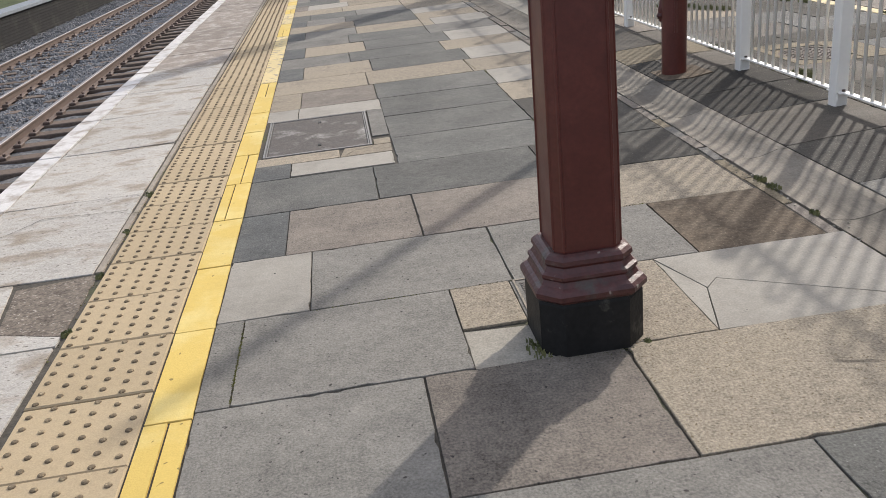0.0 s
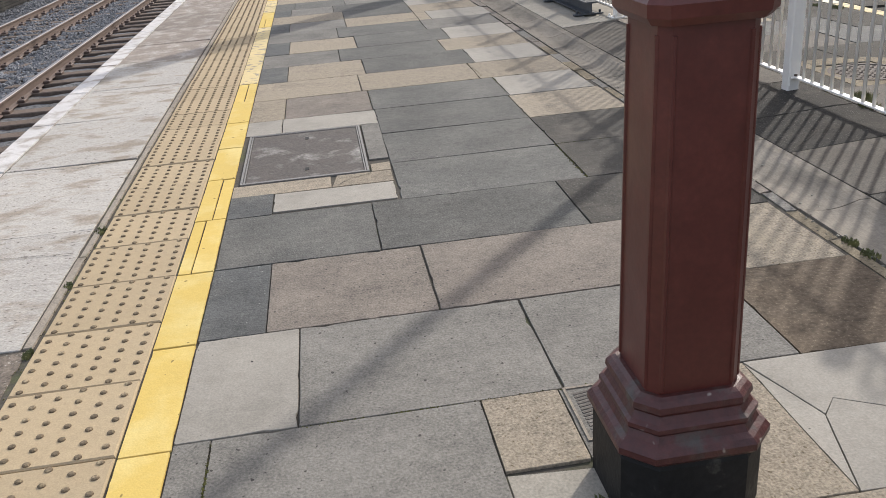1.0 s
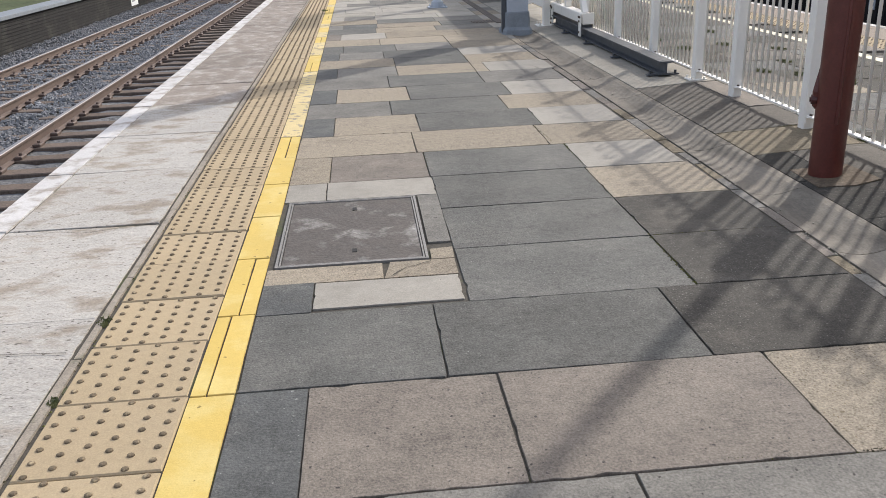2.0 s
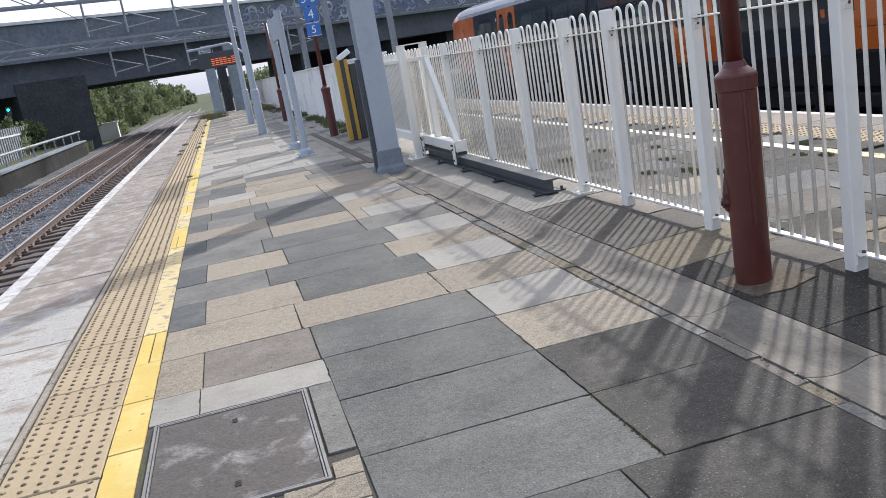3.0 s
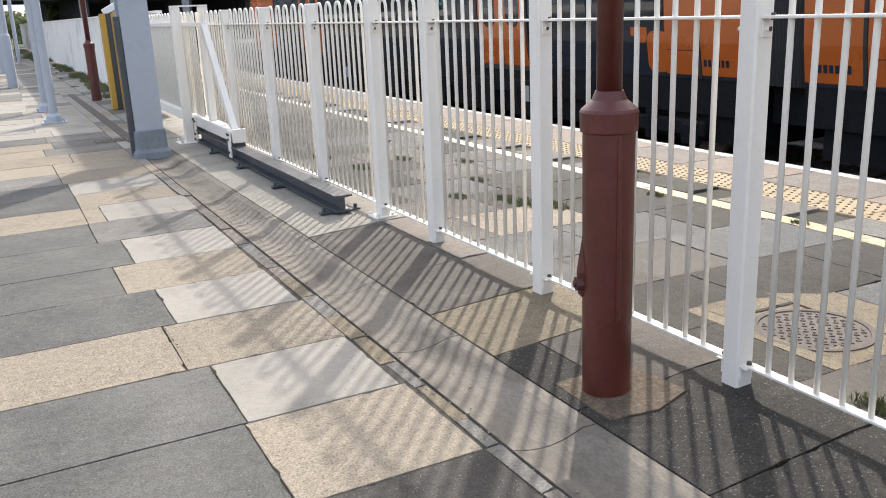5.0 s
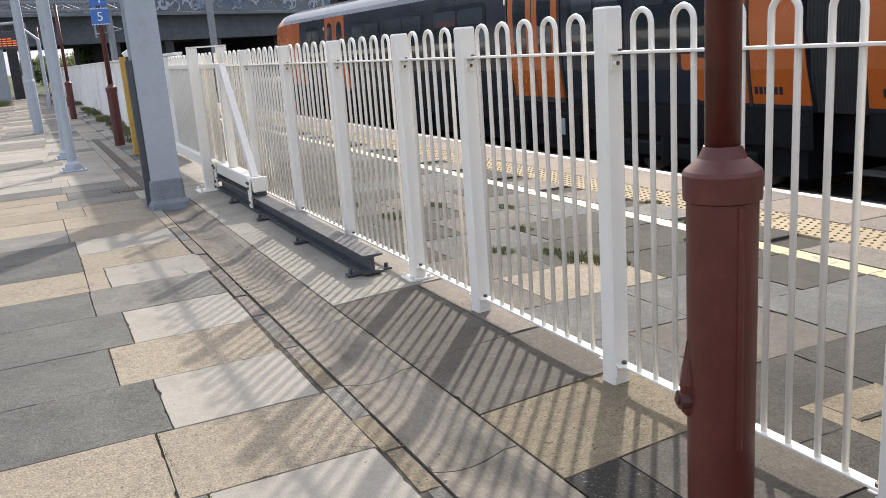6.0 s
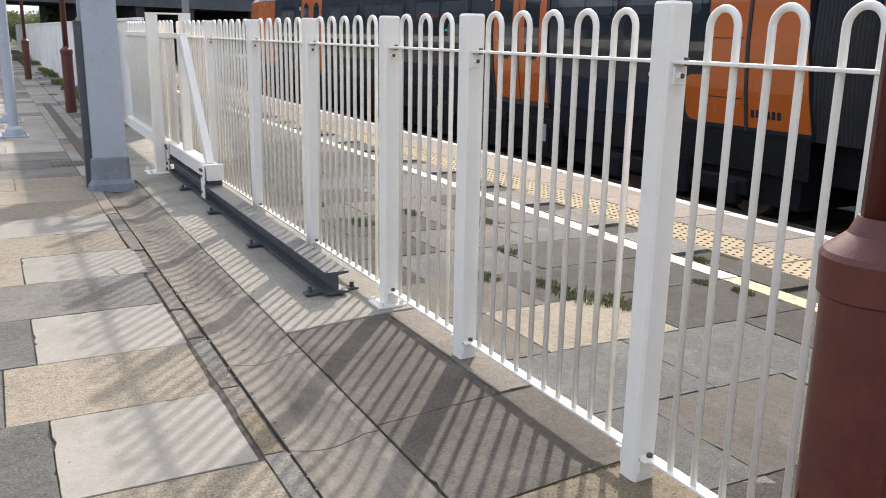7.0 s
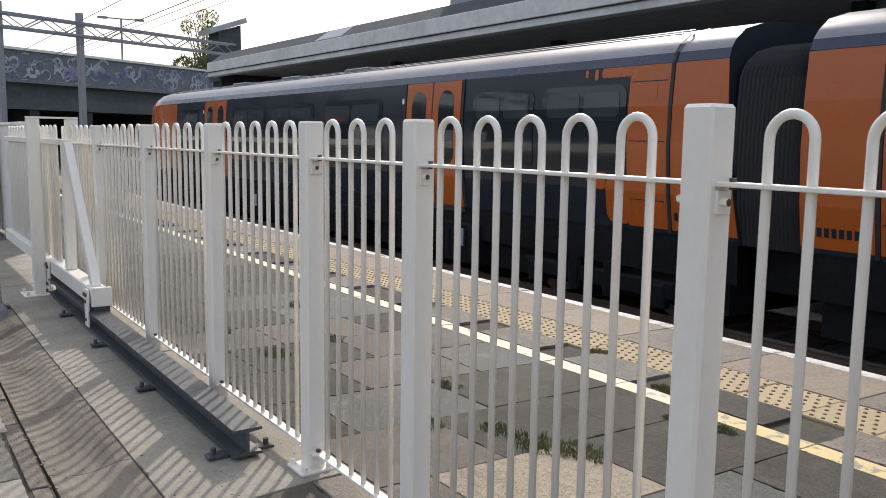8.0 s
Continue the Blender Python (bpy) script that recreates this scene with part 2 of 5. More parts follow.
M_GLASSD = mat("train_window_glass", (0.020, 0.026, 0.030), 0.05, 0.05, 10, 1.0, 0.0, spec=0.5)
M_RUBBER = mat("black_rubber", (0.015, 0.015, 0.017), 0.6, 0.2, 30, 3, 0.1)
M_PLANT = mat("rooftop_cladding", (0.30, 0.33, 0.37), 0.7, 0.12, 6, 0.6, 0.1)
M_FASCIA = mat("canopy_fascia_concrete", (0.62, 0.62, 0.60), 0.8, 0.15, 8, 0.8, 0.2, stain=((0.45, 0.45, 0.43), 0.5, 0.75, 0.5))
# soffit colour raised to stand in for veiling glare; also on the shed lid
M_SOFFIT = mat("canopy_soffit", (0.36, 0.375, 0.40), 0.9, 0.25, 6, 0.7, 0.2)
M_ROOFING = mat("roofing_felt", (0.075, 0.082, 0.092), 0.9, 0.25, 6, 0.6, 0.2)
M_LEAF = mat("leaf_green", (0.10, 0.13, 0.055), 0.7, 0.5, 3, 0.5, 0.0, stain=((0.14, 0.16, 0.075), 0.5, 0.7, 0.7))
leaf_nodes, leaf_links = M_LEAF.node_tree.nodes, M_LEAF.node_tree.links
through_leaf = leaf_nodes.new("ShaderNodeBsdfTranslucent")
through_leaf.inputs[0].default_value = (0.22, 0.25, 0.12, 1)
leaf_mix = leaf_nodes.new("ShaderNodeMixShader")
leaf_mix.inputs[0].default_value = 0.35
leaf_links.new(leaf_nodes["Principled BSDF"].outputs[0], leaf_mix.inputs[1])
leaf_links.new(through_leaf.outputs[0], leaf_mix.inputs[2])
leaf_links.new(leaf_mix.outputs[0], leaf_nodes["Material Output"].inputs[0])
M_GRASS = mat("weed_green", (0.12, 0.13, 0.05), 0.7, 0.4, 40, 8, 0.0, stain=((0.16, 0.15, 0.06), 0.5, 0.7, 12))
M_MOSS = mat("joint_moss", (0.085, 0.085, 0.028), 0.95, 0.5, 60, 8, 0.2, stain=((0.06, 0.052, 0.035), 0.48, 0.6, 9))
M_BARK = mat("bark", (0.10, 0.085, 0.065), 0.9, 0.4, 20, 3, 0.5)
M_AMBER = mat("totem_yellow", (0.46, 0.27, 0.035), 0.5, 0.12, 60, 3, 0.1)
M_BLUE = mat("sign_blue", (0.05, 0.16, 0.48), 0.4, 0.08, 60, 3, 0.0)
M_SIGNWHITE = mat("sign_white", (0.78, 0.78, 0.77), 0.5, 0.05, 60, 3, 0.0)
M_DEVICE = mat("device_dark", (0.045, 0.047, 0.050), 0.45, 0.15, 60, 3, 0.05)
M_BOLT = mat("rusty_bolt", (0.11, 0.08, 0.06), 0.6, 0.4, 150, 20, 0.3, metal=0.4)
M_LED = glow("led_orange", (1.0, 0.17, 0.03), 0.35)
M_GREENLAMP = glow("signal_green", (0.05, 1.0, 0.75), 1.5)


# ---- mesh helpers ----
def mesh_of(name, verts, faces, material, smooth=False):
    me = bpy.data.meshes.new(name)
    me.from_pydata(verts, [], faces)
    for m in material if isinstance(material, (list, tuple)) else (material,):
        me.materials.append(m)
    if smooth:
        for p in me.polygons:
            p.use_smooth = True
    me.update()
    return me


def part(name, bm, material, parent=None, label="", smooth=False):
    """Links a bmesh as one mesh object, under a thing or a part."""
    me = bpy.data.meshes.new(name)
    bmesh.ops.recalc_face_normals(bm, faces=bm.faces)
    bm.to_mesh(me)
    bm.free()
    for m in material if isinstance(material, (list, tuple)) else (material,):
        me.materials.append(m)
    if smooth:
        for p in me.polygons:
            p.use_smooth = True
    ob = new(name, me)
    if parent:
        ob.parent = parent
    if label:
        tagged(ob, label)
    return ob


def thing(name, at=(0, 0, 0), label="", category="", group="", kind=""):
    ob = new(name)
    ob.location = at
    bpy.context.view_layer.update()
    return tagged(ob, label, category, group, kind)


def box(bm, x0, x1, y0, y1, z0, z1, bevel=0.0, m=None, mi=0):
    r = bmesh.ops.create_cube(bm, size=1.0)
    mt = Matrix.Translation(((x0 + x1) / 2, (y0 + y1) / 2, (z0 + z1) / 2)) @ Matrix.Diagonal((abs(x1 - x0), abs(y1 - y0), abs(z1 - z0), 1))
    bmesh.ops.transform(bm, matrix=(m @ mt) if m else mt, verts=r["verts"])
    faces = {f for v in r["verts"] for f in v.link_faces}
    for f in faces:
        f.material_index = mi
    if bevel:
        es = list({e for v in r["verts"] for e in v.link_edges})
        bmesh.ops.bevel(bm, geom=es, offset=bevel, segments=1, affect="EDGES")
    return bm


def boxed(x0, x1, y0, y1, z0, z1, bevel=0.0, m=None):
    return box(bmesh.new(), x0, x1, y0, y1, z0, z1, bevel, m)


def rod(bm, a, b, r, n=10, r2=None):
    """A round bar from a to b."""
    a, b = Vector(a), Vector(b)
    q = (b - a).to_track_quat("Z", "Y").to_matrix().to_4x4()
    bmesh.ops.create_cone(bm, cap_ends=True, segments=n, radius1=r, radius2=r if r2 is None else r2, depth=(b - a).length,
                          matrix=Matrix.Translation((a + b) / 2) @ q)
    return bm


def ring_loft(bm, rings, cap=True):
    """Skins a list of rings of equal count."""
    vs = [[bm.verts.new(p) for p in ring] for ring in rings]
    n = len(vs[0])
    for u, v in zip(vs, vs[1:]):
        for i in range(n):
            bm.faces.new((u[i], u[(i + 1) % n], v[(i + 1) % n], v[i]))
    if cap:
        bm.faces.new(vs[0][::-1])
        bm.faces.new(vs[-1])
    return bm


def chamfered_square(cx, cy, z, half, cut):
    h, c = half, half - cut
    return [(cx + x, cy + y, z) for x, y in ((-c, -h), (c, -h), (h, -c), (h, c), (c, h), (-c, h), (-h, c), (-h, -c))]


def circle(cx, cy, z, r, n=16):
    return [(cx + r * math.cos(2 * math.pi * i / n), cy + r * math.sin(2 * math.pi * i / n), z) for i in range(n)]


def tube(bm, pts, r, n=8, flat=False):
    """A bent bar through points that lie in one upright plane along y."""
    rings = []
    for i, p in enumerate(pts):
        a = Vector(pts[max(i - 1, 0)])
        b = Vector(pts[min(i + 1, len(pts) - 1)])
        d = (b - a).normalized()
        side = Vector((1, 0, 0))
        up = d.cross(side)
        rings.append([Vector(p) + side * r * math.cos(2 * math.pi * k / n) + up * r * math.sin(2 * math.pi * k / n) for k in range(n)])
    return ring_loft(bm, rings)


def extrude_y(bm, profile, y0, y1, mi=0):
    """A closed x, z profile swept along y."""
    before = set(bm.faces)
    ring_loft(bm, [[(x, y0, z) for x, z in profile], [(x, y1, z) for x, z in profile]])
    for f in set(bm.faces) - before:
        f.material_index = mi
    return bm


def ground(x):
    """The platform's height across its width."""
    if x < 2.39:
        return 0.0
    if x < 3.0:
        return 0.035 * (x - 2.39) / 0.61
    return 0.035 * max(0.0, (6.6 - x) / 3.6)


RNG = random.Random(7)
EDGE_RNG = random.Random(31)


def slab(poly, material, parent, name="paving_slab", gap=0.0009, lift=0.0, thick=0.05, ch=0.0025, wobble=0.003):
    """One stone of the paving, from its outline seen from above, with a worn top edge and open joints."""
    n = len(poly)
    cx, cy = sum(p[0] for p in poly) / n, sum(p[1] for p in poly) / n
    pts = []
    for i, (x, y) in enumerate(poly):
        (ax, ay), (bx, by) = poly[i - 1], poly[(i + 1) % n]
        pa, pb = Vector((ax - x, ay - y)).normalized(), Vector((bx - x, by - y)).normalized()
        d = pa + pb
        g = gap + RNG.uniform(0, 0.0022)
        pts.append((x + d.x * g, y + d.y * g))
    ta, tb, tz = RNG.uniform(-wobble, wobble), RNG.uniform(-wobble, wobble), RNG.uniform(-wobble, wobble) * 0.5 + lift

    def top(x, y):
        return ground(x) + tz + ta * (x - cx) + tb * (y - cy)

    # worn outline: uneven arrises, a chip here and there, knocked-off corners
    edge = []
    near = cy < 14 and gap > 0.0008
    wear = min(1.0, min(math.dist(pts[i - 1], pts[i]) for i in range(n)) / 0.45)
    for i, (x, y) in enumerate(pts):
        bx, by = pts[(i + 1) % n]
        ln = math.hypot(bx - x, by - y)
        if ln < 0.03 or not near:
            edge.append((x, y))
            continue
        ux, uy = (bx - x) / ln, (by - y) / ln
        nx, ny = -uy, ux
        if nx * (cx - x) + ny * (cy - y) < 0:
            nx, ny = -nx, -ny
        c0, c1 = EDGE_RNG.uniform(0.002, 0.008) * wear, EDGE_RNG.uniform(0.002, 0.008) * wear
        if EDGE_RNG.random() < 0.15 and ln > 0.2:
            c0 *= 3.5
        u = min(c0, ln * 0.3)
        drift = EDGE_RNG.uniform(0, 0.0015)
        while u < ln - c1:
            drift = min(0.0024, max(0.0, drift + EDGE_RNG.uniform(-0.0013, 0.0013)))
            w = drift + (EDGE_RNG.uniform(0.003, 0.010) if EDGE_RNG.random() < 0.05 and ln > 0.25 else 0.0)
            edge.append((x + ux * u + nx * w * wear, y + uy * u + ny * w * wear))
            u += EDGE_RNG.uniform(0.018, 0.06)
        edge.append((bx - ux * c1, by - uy * c1))
    n = len(edge)
    inner = [(x + (cx - x) * ch * 1.6, y + (cy - y) * ch * 1.6) for x, y in edge]
    verts = [(x, y, top(x, y)) for x, y in inner] + [(x, y, top(x, y) - ch) for x, y in edge] + [(x, y, top(x, y) - thick) for x, y in edge]
    faces = [tuple(range(n))]
    for k in (0, n):
        faces += [(k + i, k + n + i, k + n + (i + 1) % n, k + (i + 1) % n) for i in range(n)]
    ob = new(name, mesh_of(name, verts, faces, material))
    ob.parent = parent
    return ob


def rect(x0, x1, y0, y1):
    return [(x0, y0), (x1, y0), (x1, y1), (x0, y1)]


# ---- ground, track beds, platforms ----
gm = bmesh.new()
box(gm, -900, 900, -200, 1500, -1.6, -1.45)
tagged(part("ground", gm, M_EARTH), "rough trackside earth and scrub reaching the horizon", "ground", kind="structure")

pb = bmesh.new()
box(pb, -1.90, 2.05, -14, 66, -1.44, -0.008)
box(pb, 2.05, 2.392, -14, 66, -1.44, -0.07)
box(pb, 2.392, 6.56, -14, 66, -1.44, -0.008)
tagged(part("platform_base", pb, M_JOINT), "island platform core with dirt-filled paving joints", "platform", kind="structure")

X_EDGE, X_TL, X_TR, X_YR, X_CH0, X_CH1 = -1.93, -0.975, -0.555, -0.405, 2.055, 2.385


def ballast_bed(x0, x1, y0, y1):
    bm = bmesh.new()
    nx, ny = int((x1 - x0) / 0.22), int((y1 - y0) / 0.30)
    rows = []
    for j in range(ny + 1):
        y = y0 + (y1 - y0) * j / ny
        row = []
        for i in range(nx + 1):
            x = x0 + (x1 - x0) * i / nx
            z = -1.13 + 0.05 * noise.noise((x * 2.7, y * 2.7, 0)) + 0.02 * noise.noise((x * 9, y * 9, 3))
            row.append(bm.verts.new((x, y, z)))
        rows.append(row)
    for a, b in zip(rows, rows[1:]):
        for i in range(nx):
            bm.faces.new((a[i], a[i + 1], b[i + 1], b[i]))
    return bm


tagged(part("ballast", ballast_bed(-8.6, -1.92, -6, 130), M_BALLAST, smooth=True), "grey crushed stone ballast under the tracks", "ballast", kind="stuff")
tagged(part("ballast", ballast_bed(6.58, 13.28, -10, 60), M_BALLAST, smooth=True), "grey crushed stone ballast beside the platform", "ballast", kind="stuff")


def loose_stones(count, x0, x1, y0, y1, seed):
    """Angular stones strewn over the bed."""
    rg = random.Random(seed)
    shape = [Vector(v) for v in ((1, 0, 0), (-1, 0, 0), (0, 1, 0), (0, -1, 0), (0, 0, 1), (0, 0, -1))]
    tri = ((0, 2, 4), (2, 1, 4), (1, 3, 4), (3, 0, 4), (2, 0, 5), (1, 2, 5), (3, 1, 5), (0, 3, 5))
    verts, faces = [], []
    for _ in range(count):
        x, y = rg.uniform(x0, x1), y0 + (y1 - y0) * rg.random() ** 1.3
        s = rg.uniform(0.022, 0.045)
        q = Euler((rg.uniform(0, 6), rg.uniform(0, 6), rg.uniform(0, 6))).to_matrix()
        b = len(verts)
        for v in shape:
            p = q @ (v * s * rg.uniform(0.7, 1.2))
            verts.append((x + p.x, y + p.y, -1.095 + 0.05 * noise.noise((x * 2.7, y * 2.7, 0)) + p.z))
        faces += [(b + i, b + j, b + k) for i, j, k in tri]
    return mesh_of("ballast_stones", verts, faces, M_STONES)


tagged(new("ballast_stones", loose_stones(13000, -5.3, -4.42, 4, 36, 3)), "loose angular grey ballast stones between the tracks", "ballast", kind="stuff")
tagged(new("ballast_stones", loose_stones(9000, -8.25, -7.1, 10, 40, 4)), "loose angular grey ballast stones by the far wall", "ballast", kind="stuff")
tagged(new("ballast_stones", loose_stones(7000, -6.8, -5.6, 8, 40, 5)), "loose angular grey ballast stones between the far rails", "ballast", kind="stuff")

RAIL_PROFILE = [(-0.07, 0.0), (0.07, 0.0), (0.07, 0.012), (0.012, 0.03), (0.012, 0.115), (0.034, 0.125), (0.034, 0.152), (0.026, 0.159), (-0.026, 0.159),
                (-0.034, 0.152), (-0.034, 0.125), (-0.012, 0.115), (-0.012, 0.03), (-0.07, 0.012)]


def railway_track(xa, xb, y0, y1, pieces_to):
    tr = tagged(thing("railway_track"), "rusty rails on worn brown timber sleepers in ballast", "railway track", kind="structure")
    for x in (xa, xb):
        bm = bmesh.new()
        extrude_y(bm, [(x + px, -1.10 + pz) for px, pz in RAIL_PROFILE], y0, y1)
        for f in bm.faces:
            f.material_index = 1 if f.calc_center_median().z > -0.946 else 0
        part("rail", bm, (M_RAIL, M_RAILTOP), tr)
    c = (xa + xb) / 2
    bm = boxed(-1.25, 1.25, -0.125, 0.125, -0.06, 0.06, 0.012)
    chair = bmesh.new()
    for x in (xa, xb):
        for s in (-1, 1):
            box(chair, x - c + s * 0.11 - 0.05, x - c + s * 0.11 + 0.05, -0.09, 0.09, 0.055, 0.10, 0.01)
            rod(chair, (x - c + s * 0.12, 0, 0.09), (x - c + s * 0.12, 0, 0.13), 0.02, 6)
    first = part("sleeper", bm, M_SLEEPER, tr)
    fix = part("rail_chair", chair, M_RAIL, first)
    first.location = (c, y0 + 0.3, -1.145)
    y = y0 + 0.95
    while y < pieces_to:
        s = new("sleeper", first.data)
        s.parent = tr
        s.location = (c + RNG.uniform(-0.02, 0.02), y, -1.145)
        k = new("rail_chair", fix.data)
        k.parent = s
        y += 0.65


railway_track(-4.25, -2.81, -4, 140, 75)
railway_track(-6.92, -5.48, -4, 140, 75)
railway_track(7.40, 8.84, -10, 60, 34)
railway_track(10.44, 11.88, -12, 48, 44)

# edge courses of this platform: concrete coping, buff tactile paving, yellow line
coping = tagged(thing("platform_edge"), "worn concrete platform coping with flaking white edge paint", "platform edge", kind="structure")
y = -3.0
cut = [-1.9, -0.8, 0.3, 1.35, 2.3, 3.3, 3.99, 5.14, 6.3, 7.4]
while y < 62:
    y1 = cut.pop(0) if cut else y + RNG.uniform(0.95, 1.3)
    d = 0.03 * RNG.uniform(-1, 1)
    x_in = X_TL - (0.048 if y > 3.9 else 0.012) + RNG.uniform(-0.006, 0.0)
    if 3.2 < y < 3.9:
        slab([(X_EDGE + 0.14, y), (-1.24, y), (-1.36, y1 + d), (X_EDGE + 0.14, y1)], M_COPING, coping, "coping_stone", 0.004, wobble=0.004)
        slab([(-1.27, y + 0.18), (x_in, y + 0.08), (x_in, y1), (-1.34, y1 - 0.06)], M_PATCH, coping, "coping_patch", 0.003, lift=-0.003)
        slab([(-1.24, y), (x_in, y), (x_in, y + 0.08), (-1.27, y + 0.18)], M_COPING, coping, "coping_stone", 0.003)
    else:
        slab([(X_EDGE + 0.14, y), (x_in, y), (x_in, y1 + d), (X_EDGE + 0.14, y1)], M_COPING if y < 8.6 else M_COPINGB, coping, "coping_stone", 0.004, wobble=0.004)
    slab([(X_EDGE - 0.02, y), (X_EDGE + 0.14, y), (X_EDGE + 0.14, y1), (X_EDGE - 0.02, y1)], M_EDGE, coping, "edge_stone", 0.001, thick=0.09, ch=0.012, wobble=0.002)
    y = y1

y = 3.99
while y < 40:
    y1 = y + RNG.uniform(0.7, 1.1)
    slab(rect(X_TL - 0.042 + RNG.uniform(-0.004, 0.004), X_TL - 0.004, y, y1), M_KERB, coping, "kerb_strip", 0.003, lift=0.002, wobble=0.002)
    y = y1

tact = tagged(thing("tactile_paving"), "strip of buff blister tactile slabs along the platform edge", "tactile paving", kind="structure")


def blister_mesh():
    """A 400 mm slab with six staggered files of flat-topped domes."""
    w, l = X_TR - X_TL - 0.008, 0.4045 - 0.004
    verts, faces, mi = [], [], []
    c = 0.005
    for z, k in ((0, c), (-c, 0), (-0.05, 0)):
        verts += [(k, k, z), (w - k, k, z), (w - k, l - k, z), (k, l - k, z)]
    faces += [(0, 1, 2, 3)] + [(4 * r + i, 4 * r + 4 + i, 4 * r + 4 + (i + 1) % 4, 4 * r + (i + 1) % 4) for r in (0, 1) for i in range(4)]
    mi += [0] * 9
    for i in range(6):
        for j in range(6):
            x, y0 = w * (i + 0.5) / 6, l * (j + 0.25 + 0.5 * (i % 2)) / 6
            b = len(verts)
            for r, z in ((0.0118, 0.0), (0.0105, 0.004), (0.0065, 0.006)):
                verts += [(x + r * math.cos(a * math.pi / 4), y0 + r * math.sin(a * math.pi / 4), z) for a in range(8)]
            for k in (0, 8):
                faces += [(b + k + a, b + k + (a + 1) % 8, b + k + 8 + (a + 1) % 8, b + k + 8 + a) for a in range(8)]
            faces.append(tuple(b + 16 + a for a in range(8)))
            mi += [1] * 16 + [1]
    me = mesh_of("tactile_slab", verts, faces, (M_TACT, M_BUMP))
    for p, m in zip(me.polygons, mi):
        p.material_index = m
    return me


BLISTER = blister_mesh()
y = 3.207 - 0.4 * 14
while y < 62:
    s = new("tactile_slab", BLISTER)
    s.parent = tact
    s.matrix_basis = pose(X_TL + 0.004 + RNG.uniform(-0.002, 0.002), y, RNG.uniform(-0.003, 0.001), RNG.uniform(-0.3, 0.3), RNG.uniform(-0.3, 0.3), RNG.uniform(-0.25, 0.25))
    y += 0.4045

yl = tagged(thing("yellow_line"), "chipped yellow painted line of narrow slabs beside the tactile strip", "painted line", kind="structure")
y = 3.255 - 0.606 * 10
while y < 62:
    y1 = y + 0.606
    if min(abs(y - v) for v in (2.043, 4.467, 5.073)) < 0.1 or (y > 7 and RNG.random() < 0.3):
        xm = X_TR + RNG.uniform(0.05, 0.1)
        slab(rect(X_TR, xm, y, y1), M_YELLOW, yl, "painted_slab", 0.003)
        slab(rect(xm, X_YR, y, y1), M_YELLOW, yl, "painted_slab", 0.003)
    else:
        slab(rect(X_TR, X_YR, y, y1), M_YELLOW if y < 6.5 or RNG.random() < 0.3 else M_PALEYELLOW, yl, "painted_slab", 0.003)
    y = y1

# ---- paving ----
paving = tagged(thing("pavement"), "patchwork platform paving of grey, sandy and pale slabs", "paving", kind="structure")
ROWS_Y = [1.49, 2.08, 2.68, 3.28, 3.875, 4.47, 5.05, 5.64, 6.24, 6.85, 7.45, 8.05, 8.67, 9.27, 9.93, 10.57, 11.2, 11.8, 12.4]
ROWS_S = [
    ((0.30, 1.25, 2.05), "MMG"),
    ((0.305, 0.95, 2.05), "MBT"),
    None,
    ((-0.056, 0.72, 1.46, 1.985), "WMMR"),
    ((-0.172, 0.44, 1.34, 1.975), "DBBT"),
    ((0.28, 1.18, 1.985), "GGX"),
    None,
    None,
    None,
    ((-0.17, 0.42, 1.36, 1.96), "TBGW"),
    ((0.38, 1.27, 1.97), "TTT"),
    ((-0.175, 0.45, 1.34, 1.95), "DTGW"),
    ((0.27, 1.20, 1.95), "MGT"),
    ((-0.18, 0.45, 1.33, 1.96), "DTGW"),
    ((0.30, 1.19, 1.96), "MGM"),
    ((-0.2, 0.41, 1.20, 1.33, 1.99), "DMTTW"),
    ((0.41, 1.20, 1.96), "TGT"),
    ((-0.2, 0.31, 1.2, 1.96), "DMGW"),
]
for k, row in enumerate(ROWS_S):
    if row:
        x = X_YR
        for x1, c in zip(*row):
            slab(rect(x, x1, ROWS_Y[k], ROWS_Y[k + 1]), STONE[c], paving)
            x = x1
# the rows that are broken up
slab(rect(X_YR, -0.3, 2.68, 3.28), STONE["M"], paving)
slab(rect(-0.3, 0.47, 2.68, 3.28), STONE["M"], paving)
slab(rect(0.47, 0.70, 2.945, 3.28), STONE["T"], paving)
slab([(0.47, 2.68), (0.95, 2.68), (0.95, 2.9), (0.47, 2.94)], STONE["C"], paving, lift=-0.006)
slab(rect(0.70, 0.95, 2.95, 3.28), STONE["M"], paving)
slab(rect(0.95, 1.27, 2.68, 3.28), STONE["T"], paving)
slab([(1.27, 2.68), (1.36, 2.98), (1.27, 3.28)], STONE["W"], paving, gap=0.0016)
slab([(1.27, 2.68), (2.05, 2.66), (1.42, 3.05), (1.36, 2.98)], STONE["W"], paving, gap=0.0016)
slab([(1.42, 3.05), (2.05, 2.66), (2.05, 3.28), (1.27, 3.28), (1.36, 2.98)], STONE["W"], paving, gap=0.0016)
slab(rect(X_YR, -0.19, 5.05, 5.35), STONE["D"], paving)
slab(rect(-0.19, 0.415, 5.08, 5.34), STONE["W"], paving)
slab(rect(X_YR, 0.10, 5.345, 5.525), STONE["T"], paving)
slab([(0.10, 5.345), (0.418, 5.345), (0.42, 5.525), (0.13, 5.525)], STONE["T"], paving)
slab([(0.315, 5.528), (0.42, 5.528), (0.425, 5.67), (0.315, 5.655)], STONE["T"], paving)
slab([(0.315, 5.74), (0.425, 5.74), (0.43, 6.5), (0.315, 6.5)], STONE["M"], paving)
slab(rect(X_YR, -0.18, 6.505, 6.85), STONE["W"], paving)
